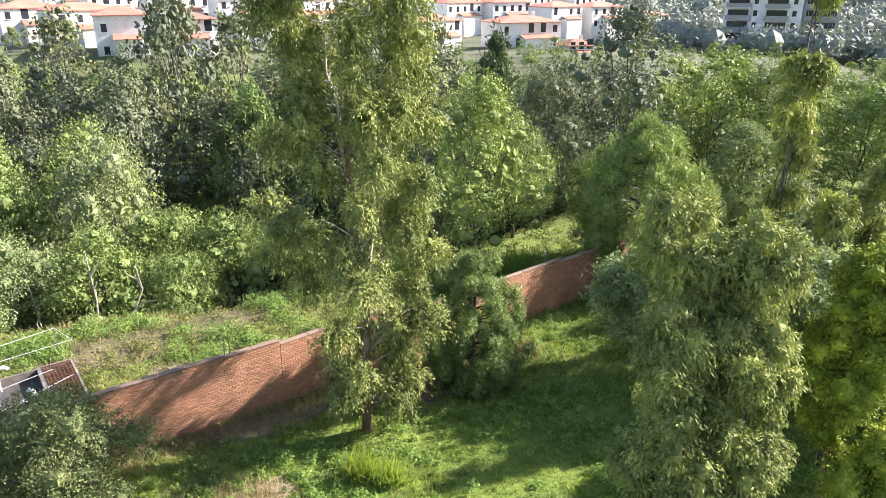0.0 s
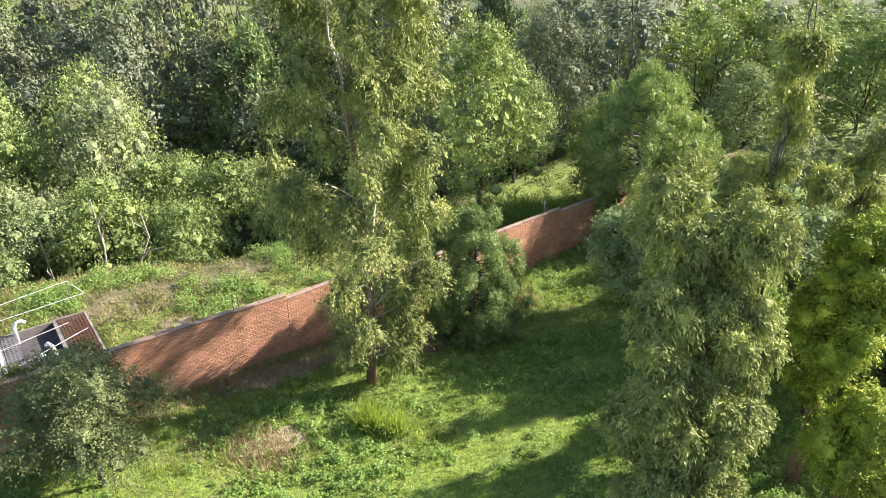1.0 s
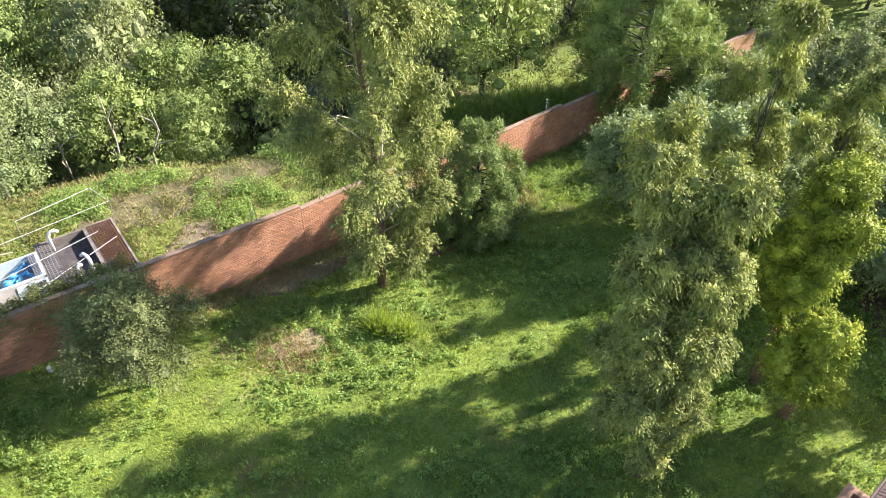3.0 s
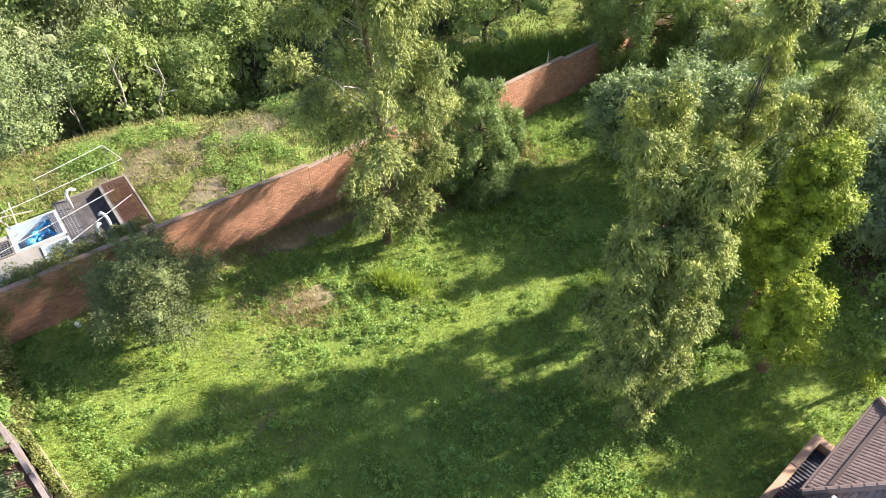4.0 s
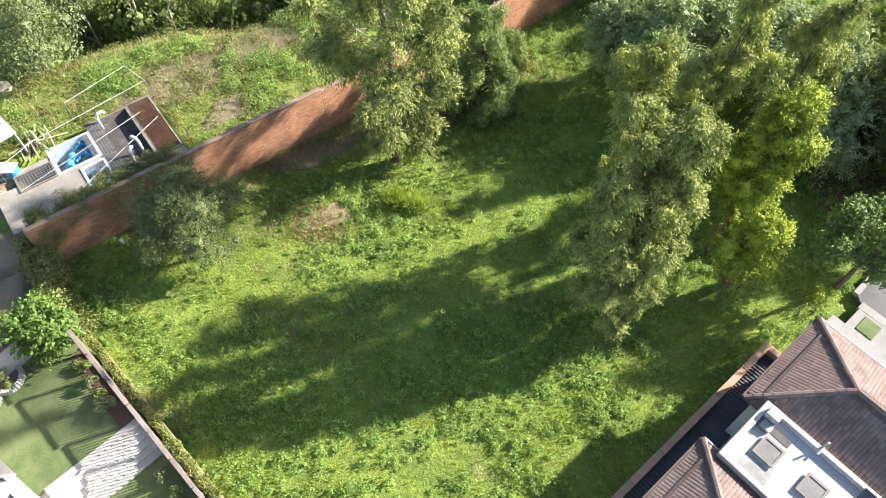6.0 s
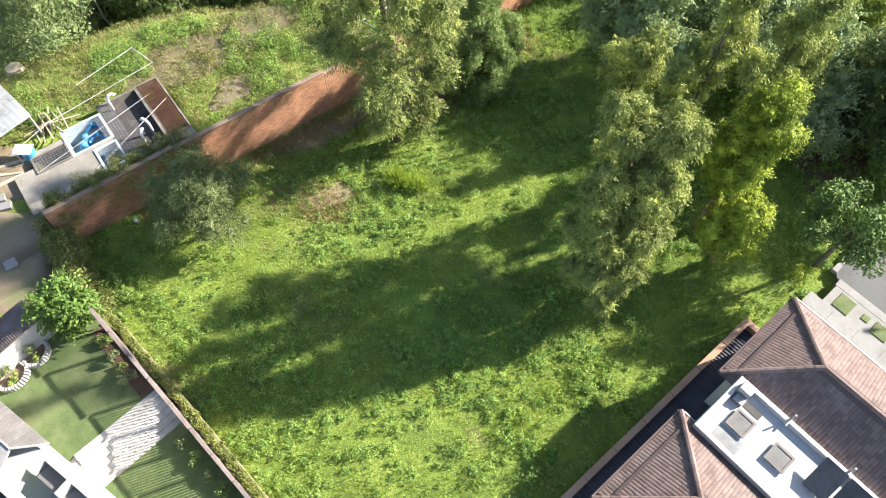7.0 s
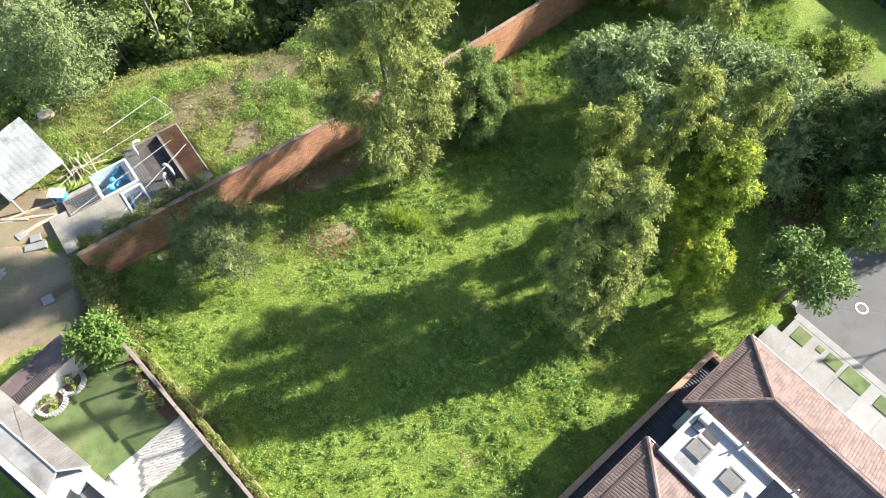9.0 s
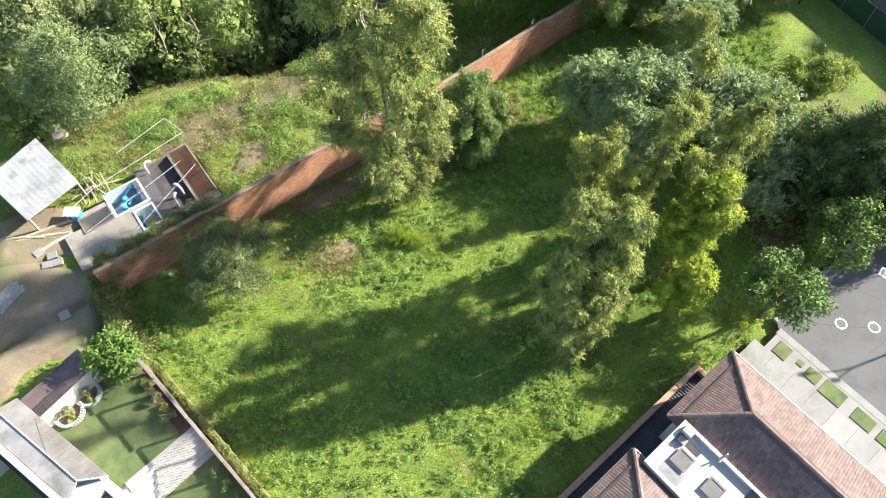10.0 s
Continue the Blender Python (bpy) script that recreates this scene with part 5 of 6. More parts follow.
def build_garden_house():
    a0, a1 = Vector((-19.9, 13.7, 0)), Vector((-24.6, 7.6, 0))
    d = (a1 - a0).normalized()
    n = Vector((d.y, -d.x, 0))
    if n.x > 0:
        n = -n
    wall = thing("white_garden_wall", Matrix.Identity(4), "white garden wall with a brown tiled lean-to cap", "wall", kind="structure")

    def strip(name, o0, z0, o1, z1, th, mat, lab=""):
        p, q = a0 + n * o0, a1 + n * o0
        r, s = a1 + n * o1, a0 + n * o1
        return part(name, plate(bmesh.new(), [(p.x, p.y, z0), (q.x, q.y, z0), (r.x, r.y, z1), (s.x, s.y, z1)], th), mat, wall, lab)
    strip("wall_body", 0.0, 3.3, 0.2, 3.3, 2.5, PLASTER)
    cap = strip("lean_to", -0.05, 3.45, 0.75, 3.1, 0.08, BROWN_ROOF, "brown tiled lean-to")
    ln = (a1 - a0).length
    for k in range(int(ln / 0.11)):
        p = a0 + d * (0.05 + 0.11 * k)
        part("roof_tile", tube(bmesh.new(), [p + n * -0.08 + Vector((0, 0, 3.47)), p + n * 0.76 + Vector((0, 0, 3.11))], [0.034, 0.034], 6), BROWN_ROOF, cap)
    strip("flat_roof", 0.76, 3.0, 1.9, 2.95, 1.6, BROWN_ROOF, "flat purple-brown outbuilding roof")
    # the house
    e0, e1 = Vector((-21.3, 10.3, 0)), Vector((-16.9, 7.3, 0))
    hd = (e1 - e0).normalized()
    hn = Vector((hd.y, -hd.x, 0))
    if hn.y > 0:
        hn = -hn
    house = thing("garden_house", Matrix.Identity(4), "white house with weathered grey roofs beside the garden", "house")

    def at3(a, b, z):
        p = e0 + hd * a + hn * b
        return (p.x, p.y, z)
    L = 5.3
    part("wall", slab(bmesh.new(), [at3(-1.5, 0.4, 0)[:2], at3(L - 0.2, 0.4, 0)[:2], at3(L - 0.2, 2.3, 0)[:2], at3(-1.5, 2.3, 0)[:2]], 0.8, 4.8), PLASTER, house)
    roof = part("roof", plate(bmesh.new(), [at3(-1.8, 0, 4.9), at3(L, 0, 4.9), at3(L - 0.9, 1.0, 5.4), at3(-1.8, 1.0, 5.4)], 0.14), GREY_ROOF, house, "weathered grey ribbed roof slope")
    for k in range(46):
        a = 0.0 + k * 0.115
        b1 = 0.97 if a < L - 0.9 else 0.97 * max(0.05, (L - a) / 0.9)
        b1 *= min(1.0, (a + 0.5) / 2.6)
        part("roof_rib", tube(bmesh.new(), [at3(a, 0.02, 4.93), at3(a, b1, 4.93 + b1 * 0.5)], [0.032, 0.032], 5), GREY_ROOF, roof)
    part("roof", plate(bmesh.new(), [at3(-1.8, 1.02, 5.41), at3(L - 0.9, 1.02, 5.41), at3(L - 0.5, 1.95, 5.3), at3(-1.8, 1.95, 5.3)], 0.14), PALE_ROOF, house, "smooth pale grey roof slope")
    part("hip_cap", tube(bmesh.new(), [at3(-1.8, 1.01, 5.42), at3(L - 0.9, 1.01, 5.42), at3(L, 0.0, 4.93)], [0.06, 0.06, 0.06], 6), PALE_ROOF, house)
    part("ridge_band", plate(bmesh.new(), [at3(-1.8, 1.98, 5.42), at3(L + 2, 1.98, 5.42), at3(L + 2, 2.3, 5.42), at3(-1.8, 2.3, 5.42)], 0.6), PLASTER, house, "white parapet band")
    part("gutter", plate(bmesh.new(), [at3(-1.8, 2.32, 5.0), at3(L + 2, 2.32, 5.0), at3(L + 2, 2.55, 4.98), at3(-1.8, 2.55, 4.98)], 0.1), DARK_METAL, house)
    part("flat_roof", slab(bmesh.new(), [at3(L + 0.2, 0.6, 0)[:2], at3(L + 5.0, 0.6, 0)[:2], at3(L + 5.0, 1.28, 0)[:2], at3(L + 0.2, 1.28, 0)[:2]], 0.8, 4.2), GREY_ROOF, house, "flat grey roof")
    for q in (((L - 0.25, 0.35), (L + 5.2, 0.35), (L + 5.2, 0.62), (L - 0.25, 0.62)), ((L - 0.25, 0.62), (L + 0.15, 0.62), (L + 0.15, 1.28), (L - 0.25, 1.28)), ((L + 1.5, 0.62), (L + 1.8, 0.62), (L + 1.8, 1.28), (L + 1.5, 1.28))):
        part("parapet", slab(bmesh.new(), [at3(a, b, 0)[:2] for a, b in q], 0.8, 4.55), PLASTER, house, "white parapet")


build_garden()
build_planters()
build_garden_house()

# ---- the pump yard behind the wall ----
YARD = pose(-15.38, 26.44, 0, 0, 0, 36.65)
BLUE = surface("blue_pump_paint", (0.05, 0.25, 0.45), (0.08, 0.36, 0.60), 3, 20, 0.5, 0.1)
RUST = surface("rusty_steel", (0.10, 0.045, 0.025), (0.20, 0.10, 0.06), 3, 20, 0.8, 0.3, None, 0.3)
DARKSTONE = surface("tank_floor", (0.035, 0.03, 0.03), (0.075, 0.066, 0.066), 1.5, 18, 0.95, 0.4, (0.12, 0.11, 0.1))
TIN = surface("tin_sheet", (0.30, 0.305, 0.30), (0.38, 0.385, 0.375), 0.5, 10, 0.6, 0.15, (0.2, 0.2, 0.19), 0.1, 0.05, 0.9)
PVC = surface("white_pipe", (0.72, 0.72, 0.70), (0.80, 0.80, 0.78), 2, 20, 0.4, 0.05)
TIMBER = surface("grey_timber", (0.34, 0.28, 0.20), (0.52, 0.44, 0.33), 3, 25, 0.85, 0.4)
PALEBLUE = surface("pale_blue_wall", (0.38, 0.46, 0.52), (0.48, 0.56, 0.60), 1.0, 18, 0.8, 0.2, (0.3, 0.36, 0.4))
DIRTY = surface("dirty_concrete", (0.12, 0.105, 0.09), (0.22, 0.195, 0.165), 1.2, 14, 0.95, 0.6, (0.08, 0.07, 0.06))
ZT = 1.75


SLAB_MAT = surface("beige_concrete", (0.20, 0.185, 0.158), (0.29, 0.268, 0.232), 0.8, 14, 0.9, 0.3, (0.16, 0.14, 0.11), 0.0, 0.1, 0.9)


def tank(yard, x0, y0, x1, y1, depth, t, wall_mat, floor_mat, label):
    bm = bmesh.new()
    for a, b, c, d in ((x0, y0, x1, y0 + t), (x0, y1 - t, x1, y1), (x0, y0 + t, x0 + t, y1 - t), (x1 - t, y0 + t, x1, y1 - t)):
        box(bm, a, b, ZT - depth, c, d, ZT + 0.06)
    top = part("tank", bm, wall_mat, yard, label)
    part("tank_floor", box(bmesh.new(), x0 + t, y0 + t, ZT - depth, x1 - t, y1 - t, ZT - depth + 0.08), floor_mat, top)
    return top


def grating(parent, x0, y0, x1, y1, z, step_m, mat):
    bm = bmesh.new()
    x = x0
    while x < x1:
        box(bm, x, y0, z, x + 0.03, y1, z + 0.03)
        x += step_m
    y = y0
    while y < y1:
        box(bm, x0, y, z + 0.031, x1, y + 0.03, z + 0.05)
        y += step_m
    tagged(part("grating", bm, mat, parent, "steel grating"), kind="stuff")


def pump(m):
    top = thing("water_pump", m, "blue water pump with curved pipes in a tank", "pump", "blue pumps")
    part("motor", tube(bmesh.new(), [(0, 0, 0), (0, 0, 0.1), (0, 0, 0.55), (0, 0, 0.62)], [0.2, 0.16, 0.16, 0.08], 12), BLUE, top)
    part("pipe", tube(bmesh.new(), [(0, 0.1, 0.3), (0.3, 0.25, 0.45), (0.7, 0.2, 0.5), (0.9, -0.1, 0.4), (0.9, -0.4, 0.0)], [0.08] * 5, 8), BLUE, top)
    part("pipe", tube(bmesh.new(), [(0, -0.1, 0.3), (0.2, -0.35, 0.5), (-0.2, -0.5, 0.5)], [0.07] * 3, 8), BLUE, top)
    part("pipe_flange", tube(bmesh.new(), [(0.66, 0.2, 0.5), (0.74, 0.2, 0.5)], [0.13, 0.13], 12), BLUE, top)


def build_yard():
    yard = thing("pump_basin", YARD, "concrete pump basin with open tanks and gratings behind the wall", "basin", kind="structure")
    # slab around the openings
    for x0, y0, x1, y1 in ((-9.7, -0.2, -8.5, 2.9), (-8.5, -0.2, -5.3, 2.3), (-8.5, 3.6, -6.4, 4.0), (-5.3, -0.2, -3.9, 0.25), (-3.9, -0.2, 0.1, 0.35), (-5.3, 2.05, -3.9, 2.3)):
        part("slab", box(bmesh.new(), x0, y0, 0.2, x1, y1, ZT), SLAB_MAT, yard)
    t1 = tank(yard, -6.4, 2.3, -3.9, 4.5, 1.5, 0.14, PALEBLUE, PALEBLUE, "pale blue tank")
    t2 = tank(yard, -5.3, 0.25, -3.9, 2.05, 1.5, 0.12, PALEBLUE, GLASS, "pale tank with dark water")
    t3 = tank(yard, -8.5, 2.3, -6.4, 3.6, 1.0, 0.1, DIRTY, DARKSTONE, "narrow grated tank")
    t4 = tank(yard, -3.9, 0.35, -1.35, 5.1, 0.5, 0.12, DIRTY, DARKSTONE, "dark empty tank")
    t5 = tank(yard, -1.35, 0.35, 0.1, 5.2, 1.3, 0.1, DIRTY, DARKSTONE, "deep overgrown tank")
    grating(t3, -8.4, 2.4, -6.5, 3.5, ZT, 0.16, METAL)
    grating(t2, -4.9, 0.37, -4.02, 1.93, ZT, 0.16, METAL)
    grating(t5, -1.24, 0.46, -0.01, 5.09, ZT + 0.061, 0.16, RUST)
    grating(t1, -4.35, 2.45, -4.05, 4.35, ZT + 0.07, 0.12, METAL)
    grating(t4, -3.77, 0.48, -3.1, 4.97, ZT + 0.061, 0.17, METAL)
    pump(YARD @ pose(-5.6, 3.2, ZT - 1.0) @ Matrix.Scale(1.35, 4))
    pump(YARD @ pose(-5.3, 3.75, ZT - 1.0, 0, 0, 25) @ Matrix.Scale(1.2, 4))
    pump(YARD @ pose(-4.9, 1.0, ZT - 1.0, 0, 0, 60) @ Matrix.Scale(1.15, 4))
    for x, y, h, r in ((-3.1, 4.7, 0.55, 0), (-1.9, 1.6, 0.5, 120), (-2.6, 1.0, 0.4, 60)):
        top = thing("vent_pipe", YARD @ pose(x, y, ZT - 0.43, 0, 0, r), "bent white plastic vent pipe in the tank", "pipe", "white vent pipes")
        part("pipe", tube(bmesh.new(), [(0, 0, 0), (0, 0, h + 0.4), (0.12, 0, h + 0.62), (0.35, 0, h + 0.66), (0.5, 0, h + 0.5)], [0.085] * 5, 10), PVC, top, smooth=True)
    # light frame of thin bars round the tanks
    fr = thing("wire_frame", YARD, "thin pale frame of posts and rails round the tanks", "frame")
    posts = [(-4.2, 6.4), (-0.2, 7.3), (0.3, 5.4), (-6.6, 4.6), (-8.9, 3.7)]
    for x, y in posts:
        part("post", tube(bmesh.new(), [(x, y, 0.7), (x, y, 2.7)], [0.018, 0.018], 6), METAL, fr)
    for (x0, y0), (x1, y1) in zip(posts, posts[1:] + [(-8.9, 3.7)]):
        if (x0, y0) != (x1, y1):
            part("rail", tube(bmesh.new(), [(x0, y0, 2.7), (x1, y1, 2.7)], [0.012, 0.012], 5), PVC, fr)
    part("rail", tube(bmesh.new(), [(-8.4, 2.2, 2.0), (-0.9, 3.6, 2.3)], [0.012, 0.012], 5), PVC, fr)
    part("rail", tube(bmesh.new(), [(-5.6, 0.5, 2.0), (-0.2, 2.9, 2.1)], [0.012, 0.012], 5), PVC, fr)
    # tin roof on posts
    c = [(-30.4, 26.5, 3.15), (-28.0, 29.9, 3.3), (-24.2, 26.4, 3.1), (-26.8, 23.5, 2.95)]
    shed = thing("tin_shed", Matrix.Identity(4), "open shed with a dented pale tin roof", "shed")
    bm = bmesh.new()
    n = 22
    q = [Vector(v) for v in c]
    rows = []
    for i in range(7):
        a, b = q[0].lerp(q[3], i / 6), q[1].lerp(q[2], i / 6)
        rows.append([bm.verts.new(a.lerp(b, k / n) + Vector((0, 0, (0.008 if k % 2 else 0) + 0.015 * math.sin(i * 2.1 + k * 0.5)))) for k in range(n + 1)])
    for r0, r1 in zip(rows, rows[1:]):
        for k in range(n):
            bm.faces.new((r0[k], r0[k + 1], r1[k + 1], r1[k]))
    part("roof_sheet", bm, TIN, shed, "dented pale tin sheet")
    for v in q:
        w = v.lerp((q[0] + q[2]) / 2, 0.06)
        part("post", box(bmesh.new(), w.x - 0.05, w.y - 0.05, 0.9, w.x + 0.05, w.y + 0.05, w.z - 0.02), TIMBER, shed)
    cr = random.Random(9)
    for k in range(34):
        x, y, a = -23.9 + cr.uniform(-0.7, 0.9), 26.4 + cr.uniform(-1.2, 1.0), cr.choice((118, 128, 135, 142, 30, 60)) + cr.uniform(-8, 8)
        l = cr.uniform(0.9, 2.4)
        whole("timber_plank", box(bmesh.new(), -l / 2, -0.035, 0, l / 2, 0.035, 0.04, 0.006), TIMBER, "weathered timber plank in a loose pile beside the shed", "plank",
              pose(x, y, gz(x, y) + 0.05 + 0.024 * k, cr.uniform(-6, 6), cr.uniform(-8, 8), a), "loose planks by the shed")
    tub = thing("blue_tub", pose(-24.5, 24.7, 1.3), "blue plastic tub with a white lid beside the shed", "tub")
    part("tub_body", tube(bmesh.new(), [(0, 0, 0), (0, 0, 0.05), (0, 0, 0.8)], [0.3, 0.34, 0.4], 16), BLUE, tub)
    part("lid", box(bmesh.new(), -0.75, -0.35, 0.8, 0.3, 0.4, 0.86, 0.02), PVC, tub)
    for x, y, a in ((-25.0, 21.3, 20), (-25.5, 21.8, 25), (-25.6, 21.1, 15), (-26.4, 22.0, 50)):
        whole("concrete_block", box(bmesh.new(), -0.32, -0.26, 0, 0.32, 0.26, 0.22, 0.02), CONCRETE, "pale concrete block lying on the bare yard", "block", pose(x, y, gz(x, y), 0, 0, a), "concrete blocks in the yard")
    bx = thing("junction_box", pose(-23.4, 17.5, gz(-23.4, 17.5), 0, 0, 35), "small pale concrete junction box in the yard", "box")
    part("box_body", box(bmesh.new(), -0.28, -0.28, -0.1, 0.28, 0.28, 0.35, 0.02), GREY_CONCRETE, bx)
    part("lid", box(bmesh.new(), -0.32, -0.32, 0.35, 0.32, 0.32, 0.41, 0.02), CONCRETE, bx, "pale lid")
    pv = thing("paver_patch", pose(-27.4, 18.75, gz(-27.4, 18.75) + 0.16, 0, 0, 62), "loose grey concrete pavers laid on the bare soil", "paving")
    for i in range(6):
        for j in range(5):
            part("paver", box(bmesh.new(), -1.0 + i * 0.33 + 0.16 * (j % 2), -0.6 + j * 0.24, -0.1, -0.69 + i * 0.33 + 0.16 * (j % 2), -0.38 + j * 0.24, 0.05, 0.01), GREY_CONCRETE, pv)
    whole("paint_can", tube(bmesh.new(), [(0, 0, 0), (0, 0, 0.24)], [0.13, 0.13], 12), PVC, "white paint can in the grass by the wall", "can", pose(-18.0, 21.0, gz(-18, 21)))
    st = thing("tree_stump", pose(-28.0, 32.0, gz(-28, 32)), "cut pale tree stump at the yard's edge", "stump")
    part("stump", tube(bmesh.new(), [(0, 0, -0.2), (0, 0, 0.15), (0, 0, 0.45)], [0.75, 0.55, 0.5], 14), TIMBER, st)
    for k, (x, y, l, a) in enumerate(((-25.8, 24.0, 4.2, 25), (-26.4, 23.2, 3.4, 12), (-27.8, 23.0, 3.0, 5), (-25.6, 22.7, 2.6, 40))):
        whole("fallen_log", tube(bmesh.new(), [(-l / 2, 0, 0), (0, 0.06, 0.03), (l / 2, 0, 0)], [0.1, 0.12, 0.08], 8), TIMBER, "fallen pale log on the bare yard", "log", pose(x, y, gz(x, y) + 0.11, 0, 0, a), "logs in the yard")


build_yard()
# electric fence posts on the wall
for m, s, z in ((WALL, -8.4, 3.6), (WALL, -1.6, 3.45), (WALL_FAR, 5.0, 3.25), (WALL_FAR, 13.4, 2.55), (WALL_FAR, 18.4, 2.55)):
    top = thing("wall_post", m @ pose(s, 0.12, z), "short metal post with insulators on the wall", "post", "posts on the wall")
    part("rod", tube(bmesh.new(), [(0, 0, 0), (0, 0, 0.9)], [0.02, 0.02], 6), METAL, top)
    part("rod", tube(bmesh.new(), [(0.25, 0, 0), (0.25, 0, 0.8)], [0.02, 0.02], 6), METAL, top)
    for k in range(4):
        part("insulator", tube(bmesh.new(), [(-0.03, 0, 0.25 + 0.2 * k), (0.05, 0, 0.25 + 0.2 * k)], [0.03, 0.03], 6), METAL, top)

# ---- the town across the ravine ----
WHITE_WALL = surface("town_wall", (0.70, 0.68, 0.64), (0.80, 0.78, 0.75), 0.2, 3, 0.9, 0.05, (0.64, 0.60, 0.56))
RED_ROOF = surface("town_roof", (0.42, 0.16, 0.10), (0.54, 0.25, 0.17), 0.3, 4, 0.9, 0.1, (0.36, 0.17, 0.13))
RAW = surface("raw_concrete", (0.34, 0.34, 0.35), (0.46, 0.46, 0.47), 0.2, 2, 0.9, 0.1)
BARE = surface("bare_earth", (0.50, 0.42, 0.32), (0.60, 0.52, 0.42), 0.1, 1, 0.95, 0.1)


def villa(x, y, z, w, d, h, turn, storeys=2, seed=0, roof_h=1.3):
    vr = random.Random(seed)
    top = thing("villa", pose(x, y, z, 0, 0, turn + 36), "white two-storey villa with a terracotta tiled roof", "house", "villas across the ravine")
    body = bmesh.new()
    box(body, -w / 2, -d / 2, -4, w / 2, d / 2, h)
    wall = part("wall", body, WHITE_WALL, top)
    e = 0.35
    if roof_h:
        bm = bmesh.new()
        r = max(0.5, w / 2 - d / 2)
        plate(bm, [(-w / 2 - e, -d / 2 - e, h), (w / 2 + e, -d / 2 - e, h), (r, 0, h + roof_h), (-r, 0, h + roof_h)], 0.15)
        plate(bm, [(w / 2 + e, d / 2 + e, h), (-w / 2 - e, d / 2 + e, h), (-r, 0, h + roof_h), (r, 0, h + roof_h)], 0.15)
        plate(bm, [(w / 2 + e, -d / 2 - e, h), (w / 2 + e, d / 2 + e, h), (r, 0, h + roof_h)], 0.15)
        plate(bm, [(-w / 2 - e, d / 2 + e, h), (-w / 2 - e, -d / 2 - e, h), (-r, 0, h + roof_h)], 0.15)
        part("roof", bm, RED_ROOF, top)
        if vr.random() < 0.5:
            part("chimney", box(bmesh.new(), w * 0.2, 0.3, h, w * 0.2 + 0.7, 1.0, h + roof_h + 0.7), WHITE_WALL, top)
    n = max(3, int(w / 2.6))
    for s in range(storeys):
        for k in range(n):
            if vr.random() < 0.15:
                continue
            wx, wz = -w / 2 + (k + 0.5) * w / n, 0.9 + s * h / storeys
            ww, wh = vr.choice(((0.9, 1.4), (1.1, 1.5), (1.3, 2.0)))
            win = part("window", box(bmesh.new(), wx - ww / 2, -d / 2 - 0.03, wz, wx + ww / 2, -d / 2 + 0.1, wz + wh), GLASS, top)
            part("sill", box(bmesh.new(), wx - ww / 2 - 0.1, -d / 2 - 0.16, wz - 0.12, wx + ww / 2 + 0.1, -d / 2, wz), WHITE_WALL, win)
    for k in range(max(2, int(d / 3.5))):
        for s in range(storeys):
            wy = -d / 2 + (k + 0.5) * d / max(2, int(d / 3.5))
            part("window", box(bmesh.new(), w / 2 - 0.1, wy - 0.5, 0.9 + s * h / storeys, w / 2 + 0.03, wy + 0.5, 2.3 + s * h / storeys), GLASS, top)
    wing = part("wing", box(bmesh.new(), -w * 0.18, -d / 2 - 2.2, -4, w * 0.3, -d / 2 - 0.05, h * 0.48), WHITE_WALL, top)
    part("wing_roof", plate(bmesh.new(), [(-w * 0.18 - 0.2, -d / 2 - 2.5, h * 0.48), (w * 0.3 + 0.2, -d / 2 - 2.5, h * 0.48), (w * 0.3 + 0.2, -d / 2, h * 0.48 + 0.7), (-w * 0.18 - 0.2, -d / 2, h * 0.48 + 0.7)], 0.12), RED_ROOF, wing)
    return top


for k, (x, y, z, w, d, h, turn) in enumerate((
        (-69, 141, 8.2, 12.5, 9, 6.2, 8), (-57, 131, 6.6, 9, 11, 7.4, -12), (-47.5, 136, 7.0, 10, 9, 6.0, -10), (-84, 150, 8.5, 12, 9, 6, 5),
        (-78, 176, 10.5, 13, 9, 6, 3), (-62, 172, 10.2, 14, 9, 6, 0), (-46, 170, 9.8, 13, 9, 6, -5), (-32, 150, 7.2, 12, 9, 6, 4), (-30, 178, 9.5, 13, 9, 6, 4), (-16, 168, 7.5, 12, 9, 6, -4), (-3, 160, 5.6, 11, 9, 6, 5),
        (17.5, 166, 4.8, 15, 10, 6.2, -14), (29, 160, 3.2, 6, 6, 3.2, -20), (3, 205, 7.5, 13, 9, 6.5, 5), (17, 210, 7.5, 13, 9, 6.5, -6), (31, 205, 7.0, 12, 9, 6, 2), (44, 212, 6.8, 12, 9, 6, -4),
        (10, 238, 8.8, 15, 9, 6.5, 3), (27, 242, 8.8, 14, 9, 6.5, 0), (44, 240, 8.4, 14, 9, 6.5, 0), (63, 232, 3.6, 12, 10, 6, -12), (-5, 240, 9.0, 14, 9, 6.5, 2), (-22, 236, 9.6, 14, 9, 6.5, 2), (-60, 215, 11.5, 15, 9, 6.5, 2), (-42, 212, 11.0, 14, 9, 6.5, 2), (-82, 212, 11.5, 15, 9, 6.5, 2), (-102, 205, 11.5, 15, 9, 6.5, 2))):
    villa(x, y, z, w, d, h, turn, 2, k)


